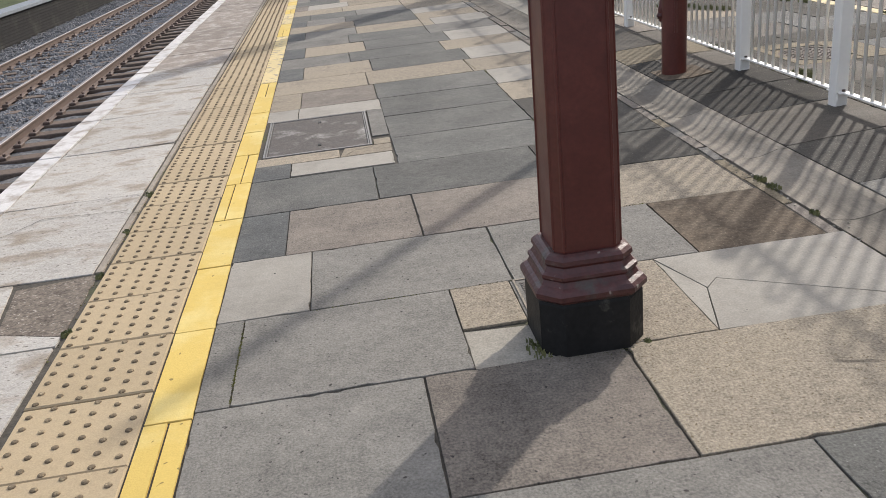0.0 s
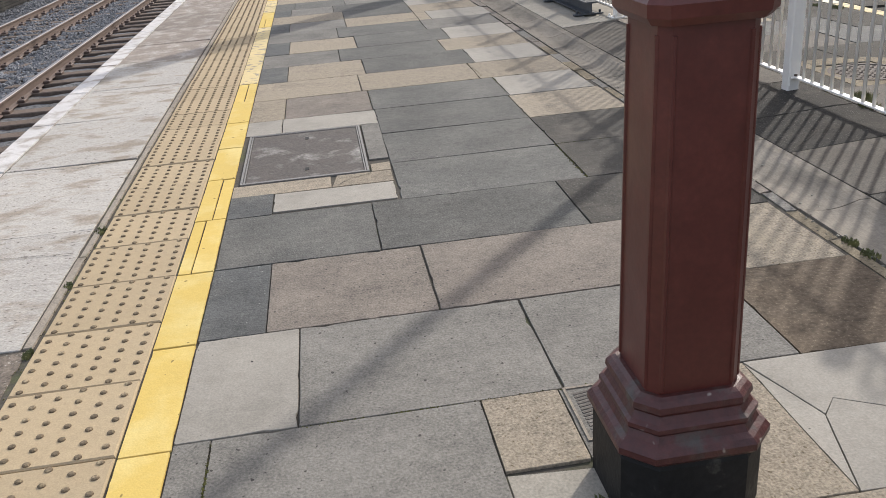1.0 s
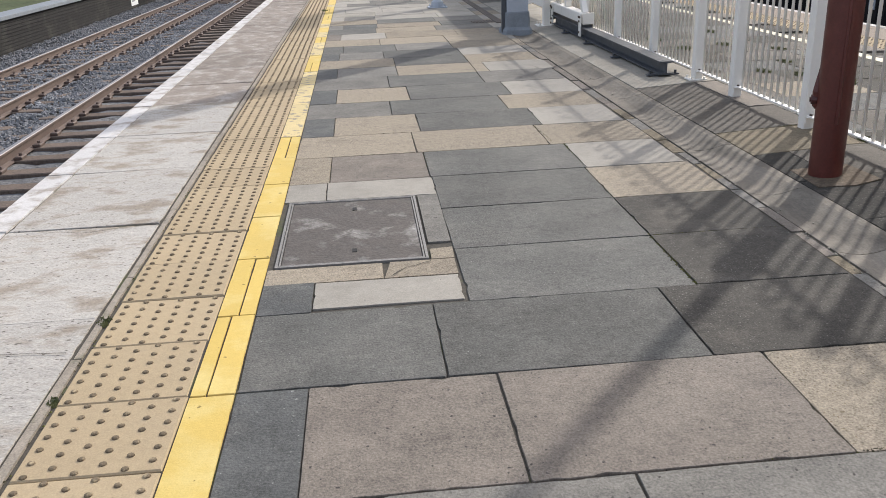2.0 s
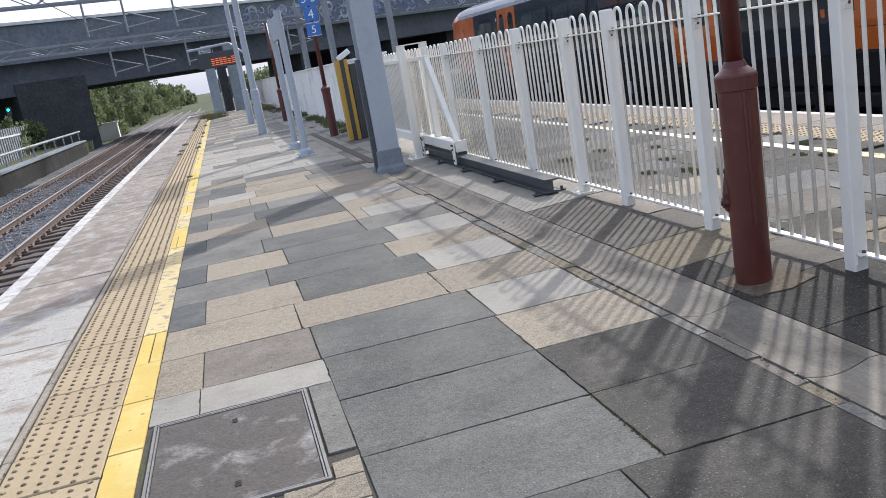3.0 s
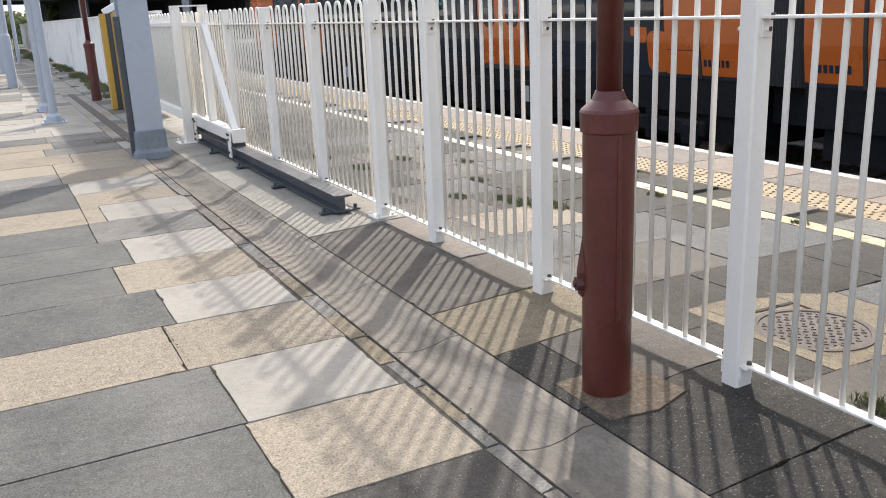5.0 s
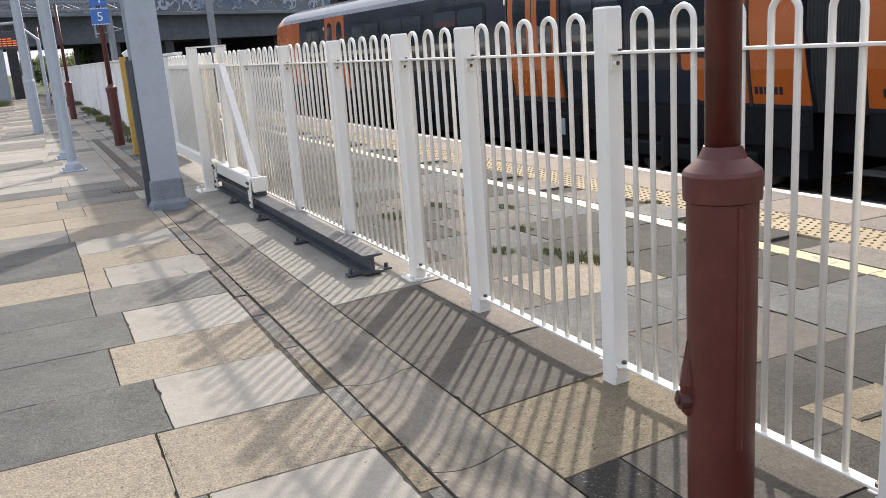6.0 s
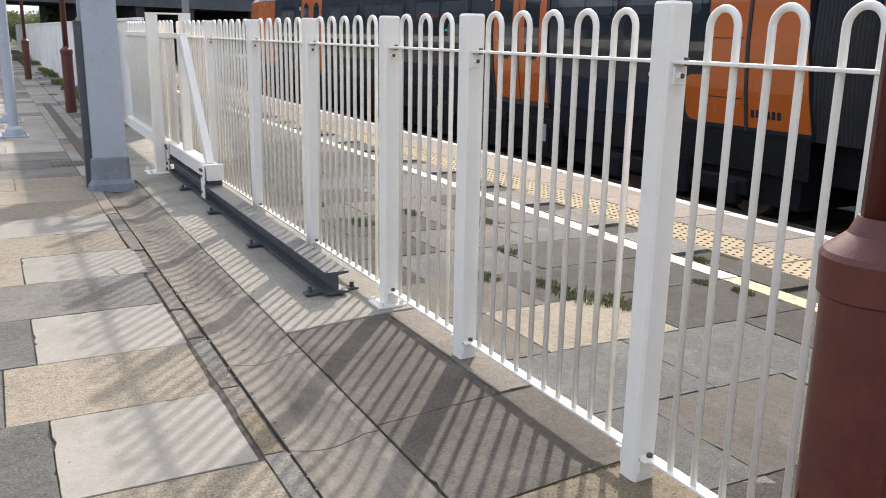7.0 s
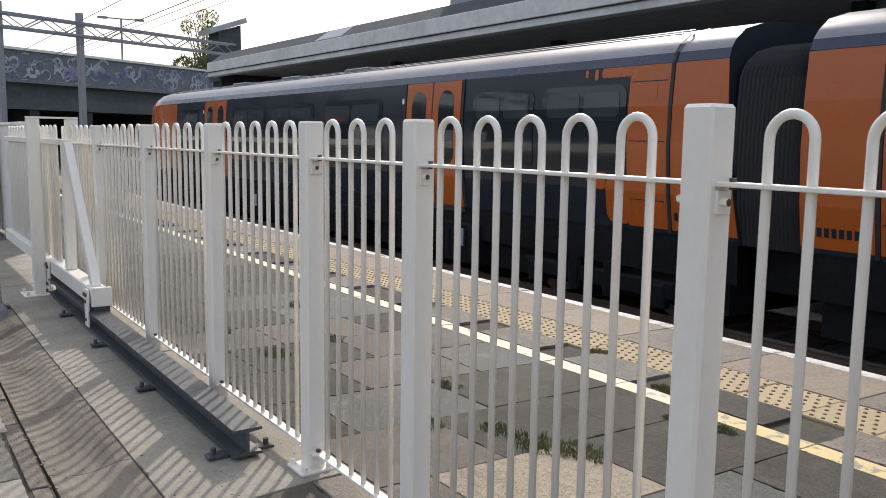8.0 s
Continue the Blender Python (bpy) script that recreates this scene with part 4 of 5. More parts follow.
for a, b in zip(POSTS, POSTS[1:]):
    lo, hi = a + 0.040, b - 0.040
    for name, z, w in (("top_rail", 1.295, 0.022), ("bottom_rail", 0.085, 0.021)):
        bm = boxed(-w, w, lo - 0.002, hi + 0.002, z - 0.005, z + 0.005, 0.002)
        part(name, bm, M_WHITE, fence)
    n = max(3, round((b - a) / 0.2) - 1)
    for i in range(n):
        y = a + (b - a) * (i + 1) / (n + 1) + 0.012
        o = HOOP if not hoop_used else new("hoop", HOOP.data)
        hoop_used = True
        o.parent = fence
        o.location = (0, y, 0)
    for y in (lo + 0.004, hi - 0.004):
        for z in (0.065, 1.272):
            if z < 0.1:
                fb = boxed(-0.03, 0.026, -0.030, 0.030, 0.010, 0.017, 0.001)
                box(fb, -0.03, 0.026, -0.004, 0.004, -0.035, 0.016)
                rod(fb, (-0.004, 0.016, 0.016), (-0.004, 0.016, 0.036), 0.010, 6)
                rod(fb, (-0.004, -0.016, 0.016), (-0.004, -0.016, 0.036), 0.010, 6)
                for f in fb.faces:
                    f.material_index = 1 if f.calc_center_median().z > 0.0172 else 0
                o = part("foot_bracket", fb, (M_WHITE, M_BOLT), fence)
            elif BRACKET is None:
                o = BRACKET = part("bracket", bracket_bm, (M_WHITE, M_BOLT), fence, "small white rail bracket with dark bolts")
            else:
                o = new("bracket", BRACKET.data)
                o.parent = fence
            o.location = (0.0, y, z)

# ---- sliding gate on its beam ----
beam = tagged(thing("gate_track_beam", (2.80, 0, 0.028)), "dark grey steel I-beam track bolted to the concrete pad", "steel beam")
prof = [(-0.065, 0.012), (0.065, 0.012), (0.065, 0.024), (0.007, 0.030), (0.007, 0.116), (0.065, 0.122), (0.065, 0.134), (-0.065, 0.134), (-0.065, 0.122), (-0.007, 0.116), (-0.007, 0.030), (-0.065, 0.024)]
part("beam", extrude_y(bmesh.new(), prof, 9.58, 14.1), M_BEAM, beam)
for y in (9.68, 10.85, 12.0, 13.1):
    bm = boxed(-0.15, 0.15, y - 0.03, y + 0.03, -0.004, 0.012, 0.003)
    for s in (-0.12, 0.12):
        rod(bm, (s, y, 0.01), (s, y, 0.04), 0.012, 6)
    part("foot_plate", bm, M_BEAM, beam)
gate = tagged(thing("sliding_gate", (2.82, 0, 0.03)), "closed white sliding gate with diagonal brace and sheeted panel", "gate")
part("bottom_rail", boxed(-0.06, 0.06, 12.48, 17.0, 0.17, 0.29, 0.008), M_WHITE, gate)
part("top_rail", boxed(-0.025, 0.025, 13.42, 17.0, 1.28, 1.33, 0.004), M_WHITE, gate)
part("end_plate", boxed(-0.065, 0.075, 12.44, 12.48, 0.165, 0.30, 0.004), M_WHITE, gate)
part("guide_plate", boxed(-0.092, -0.078, 12.46, 12.56, 0.02, 0.29, 0.003), M_WHITE, gate)
part("end_stop", boxed(-0.05, 0.06, 12.45, 12.62, 0.108, 0.165, 0.003), M_DEVICE, gate, "black rubber end stop")
for yy, zz in ((12.485, 0.25), (12.535, 0.25), (12.51, 0.20), (12.51, 0.07)):
    bm = bmesh.new()
    rod(bm, (-0.105, yy, zz), (-0.077, yy, zz), 0.013, 6)
    part("bolt", bm, M_BOLT, gate, "dark rusty bolt")
bm = bmesh.new()
box(bm, -0.03, 0.03, -0.04, 0.04, 0, 1.33, m=pose(0.0, 12.60, 0.27, -40))
part("diagonal_brace", bm, M_WHITE, gate)
part("upright", boxed(-0.04, 0.04, 13.46, 13.54, 0.29, 1.33, 0.006), M_WHITE, gate)
part("sheet", boxed(0.02, 0.032, 14.45, 17.0, 0.27, 1.28, 0.0), M_HOARD, gate, "plain white infill sheet")
gh = part("picket", hoop_mesh(0.098, 0.27, 1.388), M_WHITE, gate, smooth=True)
gh.location = (0, 13.97, 0)
for i in range(1, 15):
    o = new("picket", gh.data)
    o.parent = gate
    o.location = (0, 13.97 + i * 0.2, 0)
portal = tagged(thing("gate_guide_frame", (2.83, 14.25, 0.03)), "white guide frame of two posts straddling the sliding gate", "gate frame")
part("front_post", boxed(-0.19, -0.09, -0.05, 0.05, -0.03, 1.50, 0.008), M_WHITE, portal)
part("rear_post", boxed(0.12, 0.22, -0.05, 0.05, -0.03, 1.50, 0.008), M_WHITE, portal)
part("head_bar", boxed(-0.19, 0.22, -0.05, 0.05, 1.50, 1.515), M_WHITE, portal)
bm = boxed(-0.28, 0.0, -0.14, 0.14, -0.028, -0.012, 0.003)
for sx in (-0.25, -0.03):
    for sy in (-0.11, 0.11):
        rod(bm, (sx, sy, -0.012), (sx, sy, 0.02), 0.014, 6)
part("base_plate", bm, M_WHITE, portal)
part("foot_cheek", boxed(-0.088, -0.074, -0.16, -0.05, -0.012, 0.28, 0.003), M_WHITE, portal)
for yy, zz in ((-0.13, 0.23), (-0.08, 0.25), (-0.11, 0.08), (-0.09, 0.02)):
    bm = bmesh.new()
    rod(bm, (-0.105, yy, zz), (-0.073, yy, zz), 0.015, 6)
    part("bolt", bm, M_BOLT, portal, "dark rusty bolt")
for s in (-0.1, 0.1):
    bm = bmesh.new()
    rod(bm, (-0.08, s, 0.12), (0.06, s, 0.12), 0.05, 14)
    part("roller", bm, M_STEEL, portal, "steel guide roller")

# ---- hoarding beyond ----
hoard = tagged(thing("hoarding_wall", (3.0, 0, 0.03)), "long plain white hoarding with capping rail", "hoarding")
y = 17.0
while y < 66:
    part("panel", boxed(-0.02, 0.02, y, y + 2.42, 0.04, 1.46, 0.004), M_HOARD, hoard)
    part("cover_strip", boxed(-0.032, -0.021, y - 0.03, y + 0.03, 0.04, 1.46), M_HOARD, hoard)
    part("capping", boxed(-0.045, 0.045, y, y + 2.43, 1.462, 1.50, 0.004), M_HOARD, hoard)
    y += 2.44

# ---- mast, poles, signs ----
mast = tagged(thing("catenary_mast", (2.14, 13.63, 0)), "tall pale grey steel H-section mast in a concrete boot", "mast")
H_OUT = [(-0.142, -0.15), (0.142, -0.15), (0.142, -0.132), (0.008, -0.126), (0.008, 0.126), (0.142, 0.132), (0.142, 0.15), (-0.142, 0.15), (-0.142, 0.132), (-0.008, 0.126), (-0.008, -0.126), (-0.142, -0.132)]
bm = ring_loft(bmesh.new(), [[(x, y, z) for x, y in H_OUT] for z in (0.0, 7.2)])
part("shaft", bm, M_MAST, mast)
part("cable_trunking", boxed(-0.205, -0.145, -0.13, -0.05, 0.02, 1.45, 0.006), M_BEAM, mast, "dark grey cable trunking strip")
bm = bmesh.new()
ring_loft(bm, [chamfered_square(0, 0, z, h, c) for z, h, c in ((-0.02, 0.205, 0.04), (0.05, 0.195, 0.04), (0.09, 0.168, 0.03), (0.27, 0.162, 0.03), (0.285, 0.156, 0.03))])
part("boot", bm, M_BOOT, mast, "grey concrete boot")


def sign_pole(at, h, r, label, plate=True):
    p = tagged(thing("sign_pole", at), label, "pole", "grey platform poles")
    bm = bmesh.new()
    rod(bm, (0, 0, 0.02), (0, 0, h), r, 14)
    part("tube", bm, M_MAST, p, smooth=False)
    bm = bmesh.new()
    ring_loft(bm, [circle(0, 0, z, q, 14) for z, q in ((0.0, r * 1.9), (0.10, r * 1.7), (0.14, r * 1.05))])
    box(bm, -0.17, 0.17, -0.17, 0.17, 0.0, 0.018, 0.003)
    for sx in (-0.13, 0.13):
        for sy in (-0.13, 0.13):
            rod(bm, (sx, sy, 0.015), (sx, sy, 0.05), 0.015, 6)
    part("base_flange", bm, M_MAST, p)
    return p


sign_pole((1.475, 17.95, 0), 2.52, 0.062, "grey steel sign pole on a bolted flange")
sign_pole((1.477, 19.95, 0), 2.52, 0.062, "grey steel sign pole on a bolted flange")
board = tagged(thing("sign_board", (1.476, 18.95, 2.28)), "grey back of a long platform sign between two poles", "sign")
part("panel", boxed(-0.025, 0.025, -0.96, 0.96, -0.2, 0.2, 0.01), M_MAST, board)
lp = tagged(thing("lamp_post", (1.18, 26.95, 0)), "tall grey steel lighting column on the platform", "lamp post")
bm = bmesh.new()
ring_loft(bm, [circle(0, 0, z, r, 12) for z, r in ((0, 0.115), (1.2, 0.112), (1.25, 0.09), (7.5, 0.07))])
part("shaft", bm, M_MAST, lp)
lp2 = tagged(thing("lamp_post", (1.16, 34.5, 0)), "tall grey steel lighting column on the platform", "lamp post")
bm = bmesh.new()
ring_loft(bm, [circle(0, 0, z, r, 12) for z, r in ((0, 0.115), (1.2, 0.112), (1.25, 0.09), (7.5, 0.07))])
part("shaft", bm, M_MAST, lp2)


def words(text, size, material, at, parent, name="lettering", rot=(90, 0, 0)):
    cu = bpy.data.curves.new(name, "FONT")
    cu.body = text
    cu.size = size
    cu.align_x = "CENTER"
    cu.extrude = 0.002
    tmp = bpy.data.objects.new(name, cu)
    me = bpy.data.meshes.new_from_object(tmp)
    bpy.data.objects.remove(tmp)
    me.materials.clear()
    me.materials.append(material)
    ob = new(name, me)
    ob.parent = parent
    ob.matrix_basis = pose(*at, *rot)
    return ob


ns = tagged(thing("number_sign", (2.43, 21.227, 2.72)), "blue platform number signs stacked on the red post", "sign")
part("upper_panel", boxed(-0.20, 0.20, -0.02, 0.0, 0.02, 0.34, 0.008), M_BLUE, ns)
part("middle_panel", boxed(-0.14, 0.14, -0.02, 0.0, -0.28, 0.0, 0.008), M_BLUE, ns)
part("lower_panel", boxed(-0.15, 0.15, -0.02, 0.0, -0.60, -0.31, 0.008), M_BLUE, ns)
words("3-5", 0.24, M_SIGNWHITE, (0, -0.024, 0.10), ns)
words("4", 0.26, M_SIGNWHITE, (0, -0.024, -0.23), ns)
words("5", 0.22, M_SIGNWHITE, (0, -0.028, -0.53), ns)
for i in range(12):
    for z in (-0.598, -0.332):
        part("border_stripe", boxed(-0.145 + i * 0.0245, -0.133 + i * 0.0245, -0.024, -0.021, z, z + 0.02), M_SIGNWHITE, ns)

tot = tagged(thing("platform_totem", (2.62, 19.1, ground(2.62))), "yellow and black striped upright platform machine with angled lamp", "machine")
part("yellow_side", boxed(-0.18, -0.10, -0.06, 0.14, 0.0, 1.52, 0.006), M_AMBER, tot, "yellow edge panel")
part("black_face", boxed(-0.10, -0.02, -0.05, 0.14, 0.0, 1.52, 0.006), M_DEVICE, tot)
part("yellow_edge", boxed(-0.02, 0.05, -0.06, 0.14, 0.0, 1.52, 0.006), M_AMBER, tot, "yellow edge panel")
part("cabinet", boxed(0.06, 0.26, -0.04, 0.30, 0.0, 1.42, 0.01), M_DEVICE, tot, "black equipment cabinet")
bm = bmesh.new()
box(bm, -0.14, 0.14, -0.03, 0.03, -0.05, 0.05, 0.01, m=pose(0.0, 0.0, 1.60, 0, -28, 0))
part("lamp_head", bm, M_SIGNWHITE, tot, "pale angled lamp head")

dep = tagged(thing("departure_board", (0.55, 41.0, 2.62)), "hanging departure display with orange lit rows", "display")
part("casing", boxed(-0.85, 0.85, -0.12, 0.12, -0.32, 0.32, 0.02), M_DEVICE, dep)
for i in range(4):
    for x in range(6):
        if RNG.random() < 0.85:
            part("lit_row", boxed(-0.30 + x * 0.17, -0.16 + x * 0.17, -0.128, -0.122, 0.02 - i * 0.08, 0.05 - i * 0.08), M_LED, dep, "orange lit text bar")
bm = bmesh.new()
rod(bm, (-0.7, 0, 0.3), (-0.7, 0, 0.55), 0.04, 8)
rod(bm, (-1.2, 0, 0.52), (0.55, 0, 0.60), 0.05, 8)
rod(bm, (0.55, 0, 0.60), (1.25, 0, -0.05), 0.05, 8)
rod(bm, (1.25, 0, -0.02), (1.25, 0, -2.62), 0.07, 8)
part("hanger", bm, M_MAST, dep, "pale grey support arm")

# ---- train on the second track over ----
TX = 9.80
LEAN = 0.20
SIDE = [(TX + 0.20, -0.95), (TX + 0.13, 0.20), (TX + 0.045, 0.75), (TX, 1.35), (TX + 0.008, 1.85), (TX + 0.045, 2.38)]
CANT = [(TX + 0.045, 2.38), (TX + 0.09, 2.50)]
ROOFP = [(TX + 0.09, 2.50), (TX + 0.17, 2.60), (TX + 0.35, 2.735), (TX + 0.70, 2.83), (TX + 1.05, 2.87), (TX + 1.36, 2.885)]
MID = TX + 1.36


def mirror_x(p):
    return [(2 * MID - x, z) for x, z in reversed(p)]


def strip(bm, prof, y0, y1, mi=0):
    """An open profile swept along y, both sides of the car."""
    for pr in (prof, [(2 * MID - x, z) for x, z in prof]):
        a = [bm.verts.new((x, y0, z)) for x, z in pr]
        b = [bm.verts.new((x, y1, z)) for x, z in pr]
        for i in range(len(pr) - 1):
            bm.faces.new((a[i], a[i + 1], b[i + 1], b[i])).material_index = mi
    return bm


def side_x(z):
    for (xa, za), (xb, zb) in zip(SIDE, SIDE[1:]):
        if za <= z <= zb:
            return xa + (xb - xa) * (z - za) / (zb - za)
    return TX


def side_plate(y0, y1, z0, z1, out, r=0.0, n=5, thick=0.012):
    """A plate with rounded corners that follows the curved side of the car, row by row."""
    levels = {z0, z1} | {z for _, z in SIDE if z0 < z < z1}
    if r:
        for i in range(n + 1):
            d = r * (1 - math.cos(radians(90 * i / n)))
            levels |= {z0 + d, z1 - d}
    verts, faces = [], []
    levels = sorted(levels)
    for z in levels:
        d = min(z - z0, z1 - z)
        inset = r - math.sqrt(max(0.0, r * r - (r - d) ** 2)) if r and d < r else 0.0
        x = side_x(z) - out
        verts += [(x, y0 + inset, z), (x, y1 - inset, z), (x + thick, y0 + inset, z), (x + thick, y1 - inset, z)]
    for i in range(len(levels) - 1):
        p, q = 4 * i, 4 * i + 4
        faces += [(p, p + 1, q + 1, q), (p + 2, q + 2, q + 3, p + 3), (p, q, q + 2, p + 2), (p + 1, p + 3, q + 3, q + 1)]
    t = 4 * len(levels) - 4
    faces += [(0, 2, 3, 1), (t, t + 1, t + 3, t + 2)]
    bm = bmesh.new()
    vs = [bm.verts.new(v) for v in verts]
    for f in faces:
        bm.faces.new([vs[k] for k in f])
    return bm


def lean_end(bm, y0, by):
    """The end of the body leans back towards the roof."""
    for v in bm.verts:
        if abs(v.co.y - y0) < 0.03:
            v.co.y += by * max(0.0, min(1.4, (v.co.z - 0.3) / 2.1))
    return bm


def bogie(car, y):
    """A wheel truck: side frame, axle boxes and two pairs of wheels."""
    bm = boxed(TX + 0.10, TX + 0.22, y - 1.5, y + 1.5, -0.62, -0.38, 0.03)
    for dy in (-1.2, 1.2):
        box(bm, TX + 0.06, TX + 0.24, y + dy - 0.16, y + dy + 0.16, -0.75, -0.42, 0.03)
    for dy in (-0.35, 0.35):
        rod(bm, (TX + 0.12, y + dy, -0.72), (TX + 0.12, y + dy, -0.25), 0.10, 10)
    part("bogie", bm, M_SKIRT, car, "black bogie frame with springs")
    for dy in (-1.2, 1.2):
        bm = bmesh.new()
        for x in (TX + 0.62, 2 * MID - TX - 0.62):
            rod(bm, (x - 0.06, y + dy, -0.53), (x + 0.06, y + dy, -0.53), 0.41, 20)
        rod(bm, (TX + 0.62, y + dy, -0.53), (2 * MID - TX - 0.62, y + dy, -0.53), 0.08, 8)
        part("wheelset", bm, M_RAIL, car)


def train_car(y0, y1, segs, doors, windows, nose, label):
    car = tagged(thing("train_car"), label, "train", "train cars")
    bm = bmesh.new()
    strip(bm, SIDE[1:], y0, y1)
    part("body_side", lean_end(lean_end(bm, y0, LEAN), y1, -0.06 if not nose else 0.0), M_DARK, car)
    part("underframe", box(bmesh.new(), TX + 0.30, 2 * MID - TX - 0.30, y0 + 0.2, y1 - 0.2, -0.70, 0.22), M_SKIRT, car, "black underframe")
    bm = bmesh.new()
    strip(bm, [(TX + 0.16, -0.28), (TX + 0.125, 0.20), (TX + 0.116, 0.24)], y0, y1)
    part("skirt", bm, M_SKIRT, car)
    part("cantrail", lean_end(strip(bmesh.new(), CANT, y0, y1), y0, LEAN), M_NAVY, car, "navy cantrail stripe")
    bm = bmesh.new()
    strip(bm, ROOFP, y0, y1)
    lean_end(bm, y0, LEAN)
    part("roof", bm, M_ROOF, car, "silver curved roof", smooth=True)
    bm = bmesh.new()
    for k, (u, v) in enumerate(((0.40, 2.765), (0.62, 2.825))):
        rod(bm, (TX + u, y0 + 1.2, v), (TX + u, y1 - 0.6, v), 0.012, 6)
    part("roof_rib", bm, M_ROOF, car, "thin raised roof ribs")
    for i in range(3):
        yy = y0 + (y1 - y0) * (0.42 + 0.15 * i)
        part("roof_vent", boxed(TX + 0.62, TX + 1.5, yy, yy + 1.1, 2.80, 2.888, 0.02), M_ROOF, car, "low silver roof vent pod")
    for a, b in segs:
        part("orange_panel", lean_end(side_plate(a, b, 0.29, 2.37, 0.006), y0, LEAN), M_ORANGE, car, "orange livery panel")
    for a, b in doors:
        mid = (a + b) / 2
        for p, q in ((a, mid - 0.010), (mid + 0.010, b)):
            d = part("door", side_plate(p, q, 0.25, 2.37, 0.014, 0.0), M_ORANGE, car, "orange sliding door leaf")
            w = (q - p) * 0.27
            part("door_window", side_plate((p + q) / 2 - w, (p + q) / 2 + w, 0.97, 2.22, 0.020, w * 0.95), M_GLASSD, d, "dark oval door window")
        part("door_seal", side_plate(mid - 0.016, mid + 0.016, 0.25, 2.37, 0.016), M_RUBBER, car)
        part("door_sill", side_plate(a - 0.06, b + 0.06, 0.16, 0.25, 0.04), M_RUBBER, car)
        part("door_lamp", side_plate(b + 0.10, b + 0.16, 2.02, 2.12, 0.018, 0.02), M_SIGNWHITE, car, "small pale door lamp")
    for a, b in windows:
        part("window", side_plate(a, b, 0.98, 2.15, 0.012, 0.16), M_GLASSD, car, "dark tinted window")
        m = (a + b) / 2
        for p, q in ((a + 0.12, m - 0.05), (m + 0.05, b - 0.12)):
            part("hopper", side_plate(p, q, 1.72, 2.05, 0.019, 0.07), M_HOPPER, car, "paler hinged top light")
        part("hopper_bar", side_plate(a + 0.1, b - 0.1, 1.67, 1.70, 0.020), M_DARK, car)
    for y in (y0 + 2.4, y1 - 3.2):
        bogie(car, y)
    if nose:
        bm = bmesh.new()
        full = SIDE + CANT[1:] + ROOFP[1:]
        ring = full + mirror_x(full)[1:]
        rings = []
        for dy, s, dz in ((0, 1, 0), (0.7, 0.97, -0.03), (1.4, 0.90, -0.13), (1.9, 0.80, -0.32), (2.1, 0.66, -0.8)):
            rings.append([(MID + (x - MID) * s, y1 + dy, z + dz * max(0.0, (z + 0.3) / 3.1)) for x, z in ring])
        ring_loft(bm, rings)
        for f in bm.faces:
            c = f.calc_center_median()
            f.material_index = 2 if c.z > 2.55 else (1 if (c.z > 1.1 and c.y > y1 + 1.5) else (3 if c.z < 0.2 else 0))
        part("cab_nose", bm, (M_ORANGE, M_GLASSD, M_ROOF, M_SKIRT), car, "orange cab front with pale roof")
        bm = bmesh.new()
        for dx in (-0.75, 0.75):
            rod(bm, (MID + dx, y1 + 1.9, 0.45), (MID + dx, y1 + 2.12, 0.45), 0.14, 12)
        part("headlight", bm, M_SIGNWHITE, car)
    for ye in (y0, y1):
        bm = bmesh.new()
        full = SIDE[1:] + CANT[1:] + ROOFP[1:]
        ring = full + mirror_x(full)[1:]
        vs = [bm.verts.new((x, ye, z)) for x, z in ring]
        bm.faces.new(vs)
        part("end_wall", lean_end(bm, y0, LEAN), M_DARK, car)
    return car


far_car = train_car(12.50, 36.0, [(12.50, 13.48), (13.54, 14.22), (34.0, 36.0)], [(18.05, 19.78), (29.40, 31.20)],
                    [(14.26, 15.95), (16.15, 17.70), (20.7, 23.3), (23.8, 26.3), (26.6, 28.9), (31.8, 33.3)], True,
                    "dark graphite passenger train car with orange doors and silver roof")
near_car = train_car(-12.0, 11.68, [(10.84, 11.68), (8.0, 10.78), (-2.0, -0.1)], [(3.3, 5.0), (-9.3, -7.6)],
                     [(5.7, 7.5), (0.2, 2.7), (-6.2, -3.0)], False, "dark graphite passenger train car with orange end panels")
for car, y, z in ((far_car, 12.95, 0.42), (near_car, 11.0, 0.42)):
    for i in range(6):
        part("number_bar", side_plate(y + i * 0.085, y + i * 0.085 + 0.055, z, z + 0.10, 0.010), M_DARK, car, "dark unit number bar")
part("hatch", side_plate(13.74, 14.0, 1.93, 2.13, 0.010), M_ORANGE, far_car)
part("hatch", side_plate(9.85, 10.2, 1.95, 2.18, 0.010), M_ORANGE, near_car)
for y0, y1, z0, z1, r in ((14.16, 14.62, 0.30, 0.92, 0.14), (14.2, 14.75, 2.24, 2.37, 0.04), (14.82, 14.89, 2.22, 2.36, 0.02), (15.02, 15.07, 2.26, 2.36, 0.015), (14.62, 14.82, 0.74, 1.22, 0.07), (14.9, 15.0, 0.84, 1.1, 0.04)):
    part("livery_shape", side_plate(y0, y1, z0, z1, 0.008, r), M_ORANGE, far_car, "orange livery flourish")
for i in range(3):
    part("livery_line", side_plate(13.58, 14.18, 0.64 + i * 0.76, 0.652 + i * 0.76, 0.009), M_DARK, far_car, "fine dark panel line")
part("livery_line", side_plate(8.02, 10.76, 0.60, 0.612, 0.009), M_DARK, near_car, "fine dark panel line")
